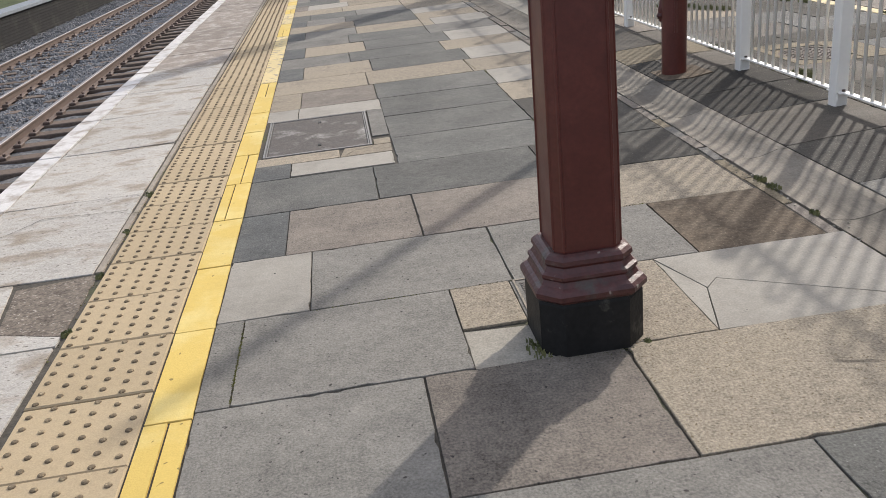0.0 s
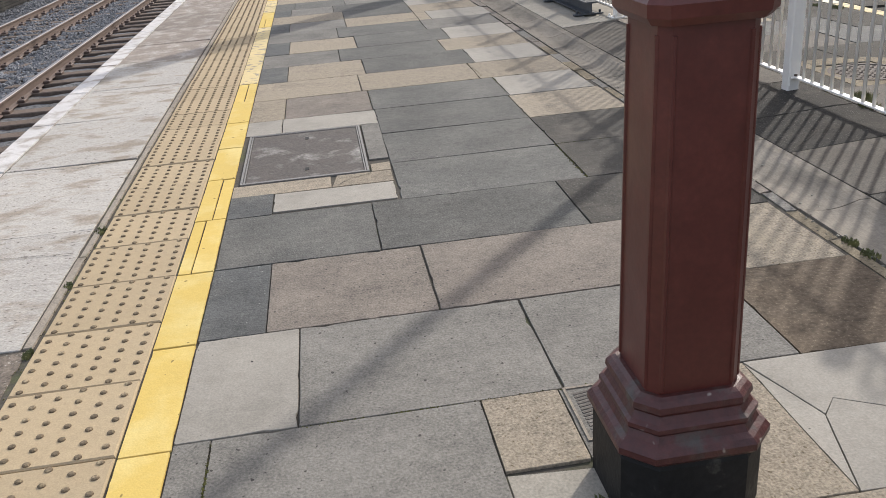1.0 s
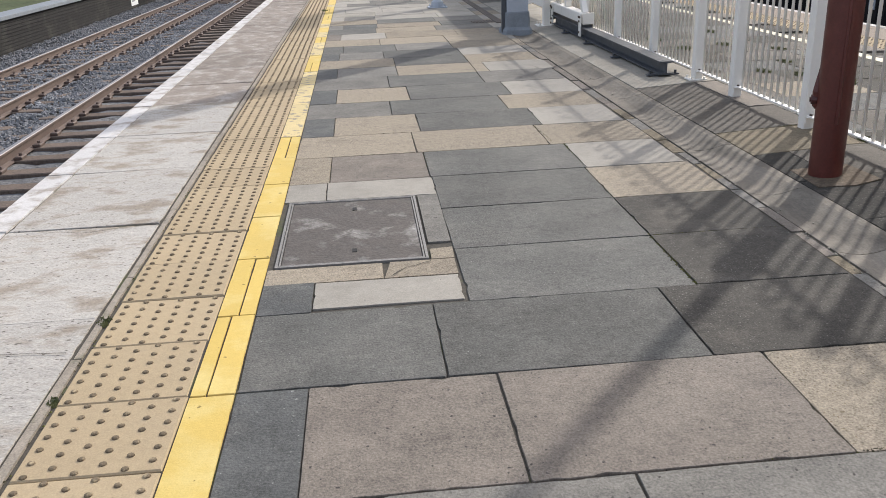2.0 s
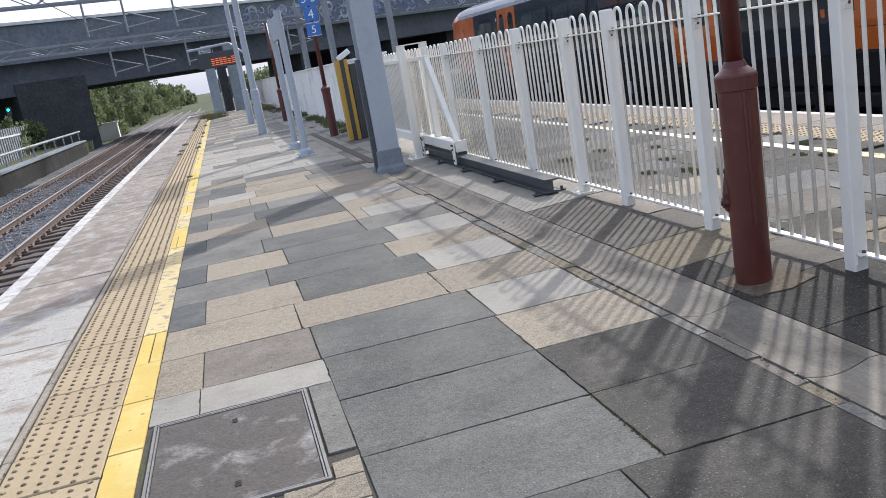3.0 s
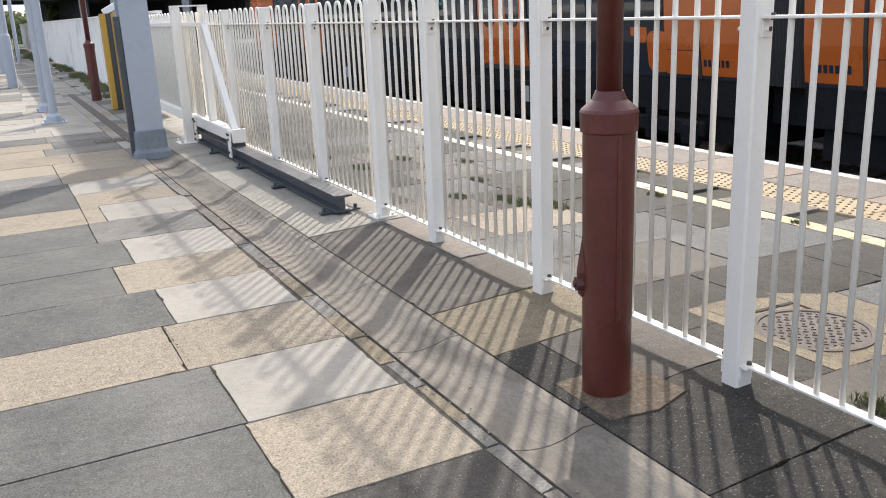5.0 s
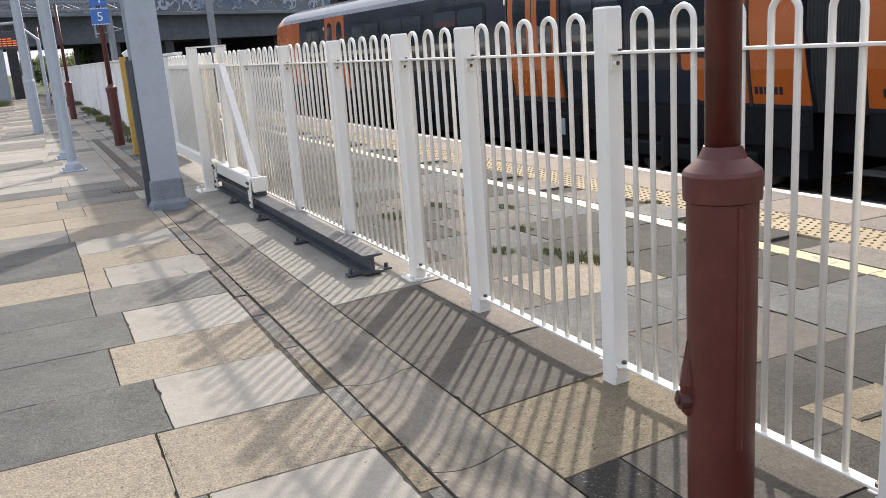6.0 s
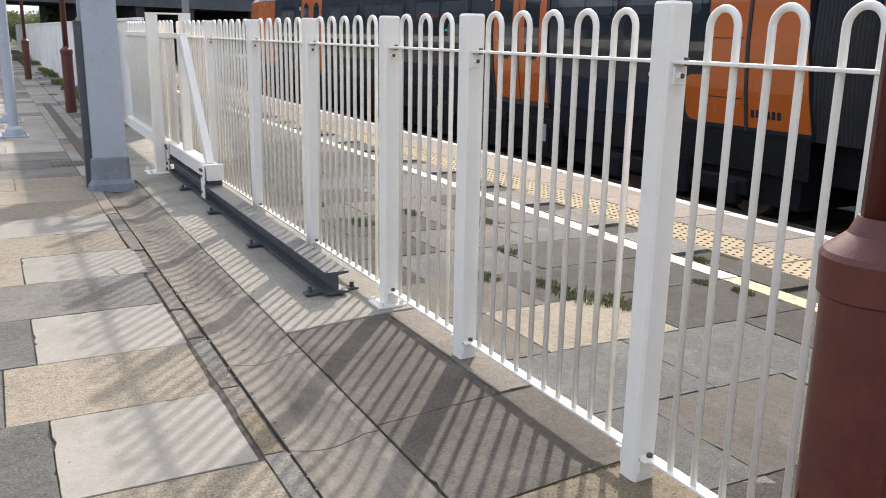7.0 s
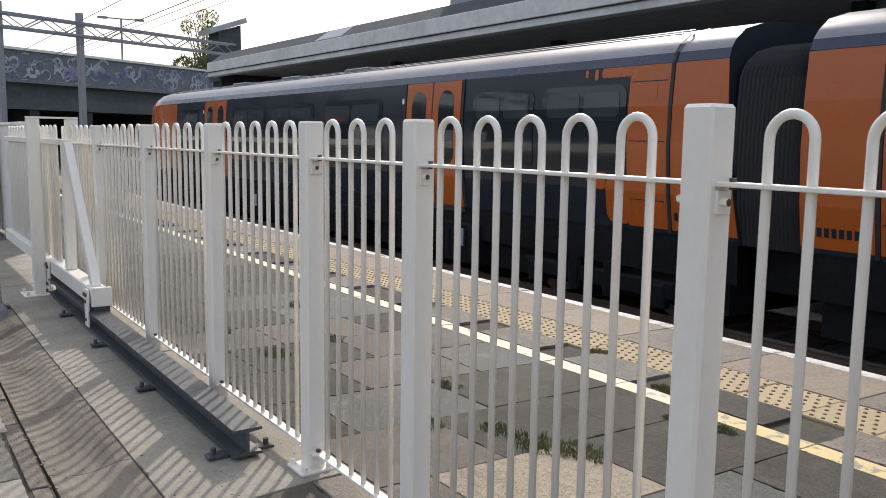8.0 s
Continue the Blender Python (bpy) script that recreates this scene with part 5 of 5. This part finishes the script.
for car, ys in ((far_car, (13.51, 17.99, 19.84)), (near_car, (10.81, 7.97))):
    for y in ys:
        part("seam", side_plate(y - 0.026, y + 0.026, 0.24, 2.38, 0.018), M_RUBBER, car)
        if y in (13.51, 10.81):
            part("roof_seam", strip(bmesh.new(), [(x - 0.014, z + 0.010) for x, z in CANT + ROOFP[1:]], y - 0.026, y + 0.026), M_RUBBER, car)
for car, ys in ((far_car, (17.6, 19.4, 21.6, 24.2, 27.0, 29.2)), (near_car, (6.2, 4.6, 2.4))):
    for k, y in enumerate(ys):
        bm = boxed(TX + 0.10, TX + 0.32, y, y + 1.1, -0.72, -0.02, 0.03)
        for i in range(4):
            box(bm, TX + 0.085, TX + 0.10, y + 0.1 + i * 0.25, y + 0.28 + i * 0.25, -0.60, -0.15)
        eq = part("equipment_box", bm, M_SKIRT, car, "black louvred equipment box")
        if k % 2 == 0:
            part("label_plate", boxed(TX + 0.07, TX + 0.084, y + 0.42, y + 0.62, -0.42, -0.12), M_PLANT, eq, "small pale data plate")
gang = tagged(thing("gangway_bellows", (0, 0, 0)), "black ribbed gangway bellows between the train cars", "bellows")
bm = bmesh.new()
rings = []
for i in range(33):
    y = 11.69 + 0.90 * i / 32
    s = 0.93 if i % 2 else 0.95
    full = [(x, z) for x, z in SIDE[1:] + CANT[1:] + ROOFP[1:]]
    ring = full + mirror_x(full)[1:]
    rings.append([(MID + (x - MID) * s, y, 0.2 + (z - 0.2) * (0.875 + (0 if i % 2 else 0.018))) for x, z in ring])
ring_loft(bm, rings)
part("bellows", bm, M_RUBBER, gang)
part("footplate", boxed(TX + 0.5, 2 * MID - TX - 0.5, 11.66, 12.52, -0.35, 0.20, 0.02), M_SKIRT, gang)

# ---- canopy over the platform behind the train ----
def slope_patch(xa, za, xb, zb, y0, y1):
    """A thin panel lying on a slope."""
    bm = bmesh.new()
    k = 0.006
    ring_loft(bm, [[(xa + (xb - xa) * u - d * k, y, za + (zb - za) * u + d * k) for u, y in ((0.08, y0), (0.08, y1), (0.9, y1 - 0.15), (0.9, y0))] for d in (0.2, 1.5)])
    return bm


can = tagged(thing("station_canopy"), "long flat station roof with pale concrete fascia behind the train", "building")
part("fascia", boxed(15.0, 15.4, -25, 46.45, 4.31, 4.76, 0.02), M_FASCIA, can)
part("lower_fascia", boxed(15.03, 15.4, -25, 46.45, 4.11, 4.29, 0.01), M_FASCIA, can)
part("gutter_line", boxed(14.98, 15.03, -25, 46.4, 4.29, 4.31), M_PIER, can, "thin dark gutter line")
bm = bmesh.new()
extrude_y(bm, [(15.05, 4.762), (15.65, 5.20), (16.5, 5.28), (37, 5.28), (37, 4.87), (15.42, 4.762)], -25, 46.1)
part("roof_slope", bm, M_ROOFING, can, "dark sloping felt roof edge")
part("pale_patch", slope_patch(15.05, 4.762, 15.65, 5.20, 32.8, 34.9), M_PLANT, can, "pale repaired panel")
part("rooftop_plant", boxed(16.7, 21.5, -25, 28.6, 5.28, 8.1, 0.02), M_PLANT, can, "pale grey rooftop enclosure")
part("roof_slab", boxed(15.4, 37, -25, 46.45, 4.25, 4.755), M_SOFFIT, can, "canopy soffit, its colour lightened to stand for glare")
part("rear_wall", boxed(27, 27.5, -25, 46.45, -1.45, 4.42), M_PIER, can)
part("end_wall", boxed(15.5, 27, 45.9, 46.3, -1.45, 4.24), M_PIER, can)
# floor kept pale so that it bounces light up to the soffit
part("platform", boxed(13.3, 30, -25, 60, -1.45, 0.0), STONE["C"], can, "concrete platform beneath the canopy, made pale to bounce light")
for i in range(9):
    part("support", boxed(18.2, 18.55, -30 + i * 9.2, -29.65 + i * 9.2, 0.0, 4.42, 0.02), M_PIER, can)
block = tagged(thing("roof_block", (19.6, 57.4, 0)), "dark shed with a single sloping roof behind the canopy", "building")
part("footing", boxed(-0.26, 0.77, -0.64, 0.9, -1.4, 4.7), M_PIER, block)
part("tower_wall", extrude_y(bmesh.new(), [(-0.45, 4.6), (0.93, 4.6), (0.93, 7.96), (-0.45, 7.5)], -0.77, 1.03), M_ROOFING, block)
part("lid", extrude_y(bmesh.new(), [(-0.96, 7.31), (1.26, 8.11), (1.16, 8.39), (-1.03, 7.62)], -1.03, 1.29), M_SOFFIT, block)

# ---- road bridge ----
br = tagged(thing("road_bridge", (0, 73.8, 0)), "blue-grey concrete road bridge over the tracks with graffiti", "bridge")
br.rotation_euler = (0, 0, radians(32))


def slanted(x0, x1, y0, y1, z0, z1, fall):
    bm = boxed(x0, x1, y0, y1, z0, z1)
    for v in bm.verts:
        v.co.z -= fall * max(-20, v.co.x) / 60
    return bm


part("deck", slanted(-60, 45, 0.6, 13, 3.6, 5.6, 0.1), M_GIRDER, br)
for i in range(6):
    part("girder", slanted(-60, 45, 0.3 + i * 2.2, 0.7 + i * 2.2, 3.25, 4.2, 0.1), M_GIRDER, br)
part("parapet", slanted(-60, 45, 0.0, 0.4, 5.6, 7.8, 0.1), M_BRIDGE, br)
part("coping", slanted(-60, 45, -0.15, 0.5, 7.8, 8.0, 0.1), M_FASCIA, br, "pale parapet coping")
part("ledge", slanted(-60, 45, -0.25, 0.0, 5.3, 5.55, 0.1), M_BRIDGE, br)
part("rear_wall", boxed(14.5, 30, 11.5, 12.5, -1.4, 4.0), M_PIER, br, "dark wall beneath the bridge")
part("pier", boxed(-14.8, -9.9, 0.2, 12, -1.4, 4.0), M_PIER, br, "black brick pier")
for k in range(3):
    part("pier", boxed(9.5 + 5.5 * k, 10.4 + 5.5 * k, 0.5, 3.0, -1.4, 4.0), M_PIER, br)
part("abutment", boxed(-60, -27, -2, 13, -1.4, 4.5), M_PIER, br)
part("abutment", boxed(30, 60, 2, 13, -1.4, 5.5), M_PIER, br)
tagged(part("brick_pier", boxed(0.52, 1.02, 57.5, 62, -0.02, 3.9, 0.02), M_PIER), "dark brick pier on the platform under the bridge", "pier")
for x, y in ((0.1, 54.2), (1.36, 55.5), (0.75, 61.0)):
    tagged(part("concrete_pillar", boxed(x - 0.28, x + 0.28, y, y + 0.56, -0.02, 3.9, 0.03), M_COLUMN), "pale grey square concrete pillar on the platform", "pillar", "platform pillars")
rg = random.Random(5)
gf = bmesh.new()
for i in range(150):
    x, z = rg.uniform(4, 41), rg.uniform(6.0, 7.2)
    y = -0.03
    s = rg.uniform(0.3, 0.75)
    a0, a1 = rg.uniform(0, 6), rg.uniform(2, 5.5)
    w = rg.uniform(0.05, 0.17)
    prev = None
    for k in range(9):
        a = a0 + a1 * k / 8
        p = [(x + (s + d) * 0.8 * math.cos(a), y, z + (s + d) * 0.75 * math.sin(a)) for d in (-w, w)]
        cur = [gf.verts.new(q) for q in p]
        if prev:
            gf.faces.new((prev[0], prev[1], cur[1], cur[0]))
        prev = cur
bmesh.ops.solidify(gf, geom=list(gf.faces), thickness=0.01)
tagged(part("graffiti", gf, M_GRAFFITI, br, "pale spray-painted looping shapes"), kind="stuff")


# ---- overhead line gantries ----
def gantry(at, x0, x1, z0, z1, posts, label):
    g = tagged(thing("gantry", at), label, "gantry", "overhead line gantries")
    g.rotation_euler = (0, 0, radians(26))
    bm = bmesh.new()
    for z in (z0, z1):
        for dy in (-0.3, 0.3):
            box(bm, x0, x1, dy - 0.05, dy + 0.05, z - 0.05, z + 0.05)
    n = int((x1 - x0) / 1.1)
    for i in range(n):
        a, b = x0 + (x1 - x0) * i / n, x0 + (x1 - x0) * (i + 1) / n
        for dy in (-0.3, 0.3):
            rod(bm, (a, dy, z0 if i % 2 else z1), (b, dy, z1 if i % 2 else z0), 0.03, 5)
    part("lattice_beam", bm, M_TRUSS, g)
    for x in posts:
        part("mast", boxed(x - 0.13, x + 0.13, -0.13, 0.13, -1.4, z1 + 0.5), M_TRUSS, g)
    for x in (-5.2, -3.4, -1.0, 5.6):
        if x0 < x < x1:
            bm = bmesh.new()
            rod(bm, (x, 0, z0), (x, 0, z0 - 1.5), 0.05, 6)
            rod(bm, (x, 0, z0 - 0.6), (x + 1.6, 0, z0 - 1.1), 0.03, 6)
            rod(bm, (x, 0, z0 - 1.3), (x + 1.6, 0, z0 - 1.1), 0.03, 6)
            part("drop_arm", bm, M_TRUSS, g)
    return g


gantry((0, 46.5, 0), -15, 22, 6.1, 6.7, (11.6, 7.4), "galvanised lattice gantry beam on steel masts")
gantry((0, 53.5, 0), -14, 7, 4.45, 4.85, (-13.5, 6.5), "galvanised lattice gantry beam in front of the bridge")
wires = tagged(thing("overhead_wires"), "thin dark overhead line wires along the tracks", "wires")
for x, z in ((8.1, 4.6), (8.1, 5.4), (-3.4, 4.2), (-6.3, 4.2), (11.2, 5.9), (12.8, 6.3)):
    bm = bmesh.new()
    rod(bm, (x, -20, z), (x, 140, z), 0.012, 5)
    part("wire", bm, M_DEVICE, wires)
sl = tagged(thing("street_lamp", (21.0, 87.5, 0)), "double-armed street lamp on the bridge", "street lamp")
bm = bmesh.new()
rod(bm, (0, 0, 6), (0, 0, 11.6), 0.09, 8)
rod(bm, (-1.4, 0, 11.6), (1.4, 0, 11.6), 0.06, 8)
box(bm, -2.0, -1.2, -0.15, 0.15, 11.5, 11.7)
box(bm, 1.2, 2.0, -0.15, 0.15, 11.5, 11.7)
part("column", bm, M_TRUSS, sl)
lamp = tagged(thing("signal_lamp", (-13.39, 66.0, 2.35)), "small lit green railway signal lamp", "signal")
part("backplate", boxed(-0.16, 0.16, -0.05, 0.1, -0.3, 0.3, 0.02), M_DEVICE, lamp)
bm = bmesh.new()
rod(bm, (0, -0.09, 0.1), (0, -0.05, 0.1), 0.09, 12)
part("lens", bm, M_GREENLAMP, lamp)
bm = bmesh.new()
rod(bm, (0, 0, -3.75), (0, 0, -0.3), 0.06, 8)
part("stem", bm, M_TRUSS, lamp)

# ---- far side of the running lines ----
ow = tagged(thing("wall_west"), "low sooty brick retaining wall with pale coping across the tracks", "wall", kind="structure")
part("wall", boxed(-8.7, -8.315, -8, 60, -1.45, -0.33), M_BRICK, ow)
for i in range(11):
    part("brick_course", boxed(-8.313, -8.30 + 0.006 * (i % 3), -8, 60, -1.22 + i * 0.08, -1.154 + i * 0.08, 0.004), M_BRICK, ow)
part("coping", boxed(-8.8, -8.22, -8, 60, -0.33, -0.23, 0.01), M_BOOT, ow)
part("verge", boxed(-30, -8.7, -8, 66, -1.45, -0.5), M_EARTH, ow)
ws = tagged(thing("trackside_sign", (-8.285, 36, -0.68)), "small white trackside notice with grey bars", "sign")
part("panel", boxed(-0.01, 0.01, -0.5, 0.5, -0.3, 0.3, 0.0), M_SIGNWHITE, ws)
for i in range(3):
    part("text_bar", boxed(0.011, 0.014, -0.4, 0.4 - 0.15 * i, 0.12 - i * 0.14, 0.17 - i * 0.14), M_TRUSS, ws)
pr = tagged(thing("pipe_rail", (-8.8, 0, -0.25)), "pale tubular handrail along the far wall", "handrail")
bm = bmesh.new()
rod(bm, (0, 30, 0.55), (0, 62, 0.55), 0.06, 8)
part("rail", bm, M_TRUSS, pr)
for i in range(12):
    bm = bmesh.new()
    rod(bm, (0, 30.5 + i * 2.8, 0.0), (0, 30.5 + i * 2.8, 0.55), 0.04, 6)
    part("stanchion", bm, M_TRUSS, pr)
pf = tagged(thing("palisade_fence", (-11.5, 0, -0.5)), "pale palisade fence beyond the far wall", "fence")
for i in range(40):
    part("pale", boxed(-0.02, 0.02, 38 + i * 0.55, 38.3 + i * 0.55, 0, 1.8), M_TRUSS, pf)
part("rail", boxed(0.02, 0.06, 38, 60, 1.3, 1.4), M_FASCIA, pf)
cab = tagged(thing("relay_cabinet", (-10.2, 88, -1.4)), "white trackside relay cabinet", "cabinet")
part("body", boxed(-0.9, 0.9, -0.4, 0.4, 0, 1.5, 0.03), M_HOARD, cab)
part("lid", boxed(-1.0, 1.0, -0.5, 0.5, 1.5, 1.58), M_FASCIA, cab)


# ---- greenery ----
def leaf_cloud(rg, blobs, count, size):
    """Many small leaves gathered in uneven clumps."""
    verts, faces = [], []
    for _ in range(count):
        cx, cy, cz, r = rg.choice(blobs)
        d = Vector((rg.gauss(0, 1), rg.gauss(0, 1), rg.gauss(0, 1))).normalized() * r * rg.uniform(0.55, 1.0) ** 0.5
        p = Vector((cx, cy, cz)) + d * (1 + 0.25 * noise.noise(d * 2 / max(r, 0.1)))
        q = Euler((rg.uniform(0, 6), rg.uniform(0, 6), rg.uniform(0, 6))).to_matrix()
        s = size * rg.uniform(0.6, 1.3)
        b = len(verts)
        for u, v in ((-1, 0), (0, -0.5), (1, 0), (0, 0.5)):
            verts.append(p + q @ Vector((u * s, v * s, 0.1 * s * abs(u))))
        faces.append((b, b + 1, b + 2, b + 3))
    return mesh_of("crown", verts, faces, M_LEAF)


def tree(at, h, spread, count, size, seed, label, category="tree"):
    rg = random.Random(seed)
    t = tagged(thing(category, at), label, category)
    bm = bmesh.new()
    rod(bm, (0, 0, -0.3), (0.1, 0, h * 0.55), h * 0.03, 8, h * 0.018)
    blobs = []
    for i in range(18):
        a, rr = rg.uniform(0, 6.28), spread * rg.uniform(0.15, 0.95)
        z = h * rg.uniform(0.35 if h > 7.8 else 0.07, 0.97)
        rr *= 1.1 - 0.6 * (z / h)
        p = (rr * math.cos(a), rr * math.sin(a), z)
        rod(bm, (0.05, 0, h * rg.uniform(0.2, 0.5)), p, h * 0.010, 5, h * 0.003)
        blobs.append((*p, spread * rg.uniform(0.16, 0.34)))
    part("trunk", bm, M_BARK, t)
    o = new("crown", leaf_cloud(rg, blobs, count, size))
    o.parent = t
    return t


tree((33.8, 104, 3.0), 12.6, 4.2, 2600, 0.13, 1, "thin-leaved tree rising behind the bridge")
tree((34.6, 102, 3.0), 8.9, 5.6, 7500, 0.19, 2, "dense green tree behind the bridge")
rg = random.Random(11)
for i in range(24):
    y = 82 + i * 6
    tree((-11.2 - rg.uniform(0, 5) - 0.02 * i, y, -1.4), rg.uniform(4.6, 7.6), rg.uniform(3.0, 4.2), 2200, 0.24, 20 + i, "bushy green lineside tree with uneven outline")
for i in range(9):
    y = 90 + i * 13
    tree((6 + rg.uniform(0, 10), y, -1.4), rg.uniform(3.4, 5.6), rg.uniform(3.0, 4.2), 2000, 0.25, 60 + i, "bushy green lineside tree with uneven outline")
for i in range(7):
    tree((-11.5 - rg.uniform(0, 3.5), 46 + i * 3.2, -0.6), rg.uniform(1.2, 2.6), 1.5, 700, 0.16, 90 + i, "low scrubby bush behind the far wall", "bush")
for i in range(10):
    tree((-80 + i * 17, 250 + rg.uniform(-20, 20), -1.4), rg.uniform(5, 8), 8, 1400, 0.7, 120 + i, "distant soft green tree on the horizon")


def tuft(at, r, h, count, seed):
    rg = random.Random(seed)
    verts, faces = [], []
    for _ in range(count):
        a, d = rg.uniform(0, 6.28), r * rg.random() ** 0.7
        x, y = d * math.cos(a), d * math.sin(a) * 1.6
        lx, ly = rg.uniform(-1, 1) * h * 0.7, rg.uniform(-1, 1) * h * 0.7
        hh, w = h * rg.uniform(0.4, 1.0), rg.uniform(0.002, 0.005)
        b = len(verts)
        verts += [(x - w, y, -0.01), (x + w, y, -0.01), (x + lx * 0.4 + w * 0.7, y + ly * 0.4, hh * 0.65), (x + lx * 0.4 - w * 0.7, y + ly * 0.4, hh * 0.65), (x + lx, y + ly, hh)]
        faces += [(b, b + 1, b + 2, b + 3), (b + 3, b + 2, b + 4)]
    o = new("weed_tuft", mesh_of("weed_tuft", verts, faces, M_GRASS))
    o.location = at
    return tagged(o, "small green weed tuft growing from a paving joint", "weed", "weeds in the paving joints")


WEEDS = [(3.70, 9.55, 0.07, 0.07), (3.95, 9.30, 0.08, 0.07), (3.98, 9.05, 0.12, 0.09), (4.08, 8.88, 0.10, 0.10), (4.16, 10.05, 0.07, 0.05), (4.9, 8.75, 0.05, 0.07), (4.82, 8.98, 0.05, 0.05),
         (3.6, 11.2, 0.10, 0.06), (4.1, 11.4, 0.09, 0.05), (3.5, 12.0, 0.10, 0.06), (4.5, 10.9, 0.08, 0.05), (4.4, 12.6, 0.1, 0.06), (3.22, 5.72, 0.06, 0.12), (3.15, 5.55, 0.05, 0.10), (3.14, 6.95, 0.03, 0.09),
         (2.055, 3.98, 0.03, 0.03), (2.055, 3.85, 0.03, 0.035), (2.055, 3.5, 0.02, 0.03), (-0.985, 3.95, 0.02, 0.025), (-0.985, 5.1, 0.03, 0.03), (-0.985, 4.5, 0.02, 0.025), (0.69, 2.74, 0.05, 0.035), (1.03, 2.68, 0.012, 0.02),
         (-0.98, 3.4, 0.02, 0.03), (5.05, 7.6, 0.05, 0.05), (5.2, 9.4, 0.05, 0.05), (5.5, 10.2, 0.06, 0.04)]
for i, (x, y, r, h) in enumerate(WEEDS):
    tuft((x, y, ground(x)), r * 0.95, h * 0.40, int(40 + (2200 if x > 3.1 else 700) * r), 200 + i)
for i in range(9):
    x = RNG.choice((-0.5, -0.1, 1.9, 2.6)) + RNG.uniform(-0.25, 0.25)
    tuft((x, RNG.uniform(46, 54), ground(x)), RNG.uniform(0.25, 0.5), RNG.uniform(0.15, 0.4), 260, 400 + i)
for i in range(34):
    x, y = (RNG.choice((-0.99, -0.56)) + RNG.uniform(-0.03, 0.03), RNG.uniform(17, 50)) if i % 3 else (RNG.uniform(2.4, 2.95), RNG.uniform(24, 46))
    tuft((x, y, ground(x)), RNG.uniform(0.03, 0.09), RNG.uniform(0.02, 0.06), 90, 300 + i)
for i in range(34):
    x, y = RNG.uniform(2.72, 2.94), RNG.uniform(19.5, 44)
    tuft((x, y, ground(x)), RNG.uniform(0.08, 0.22), RNG.uniform(0.06, 0.20), 150, 500 + i)
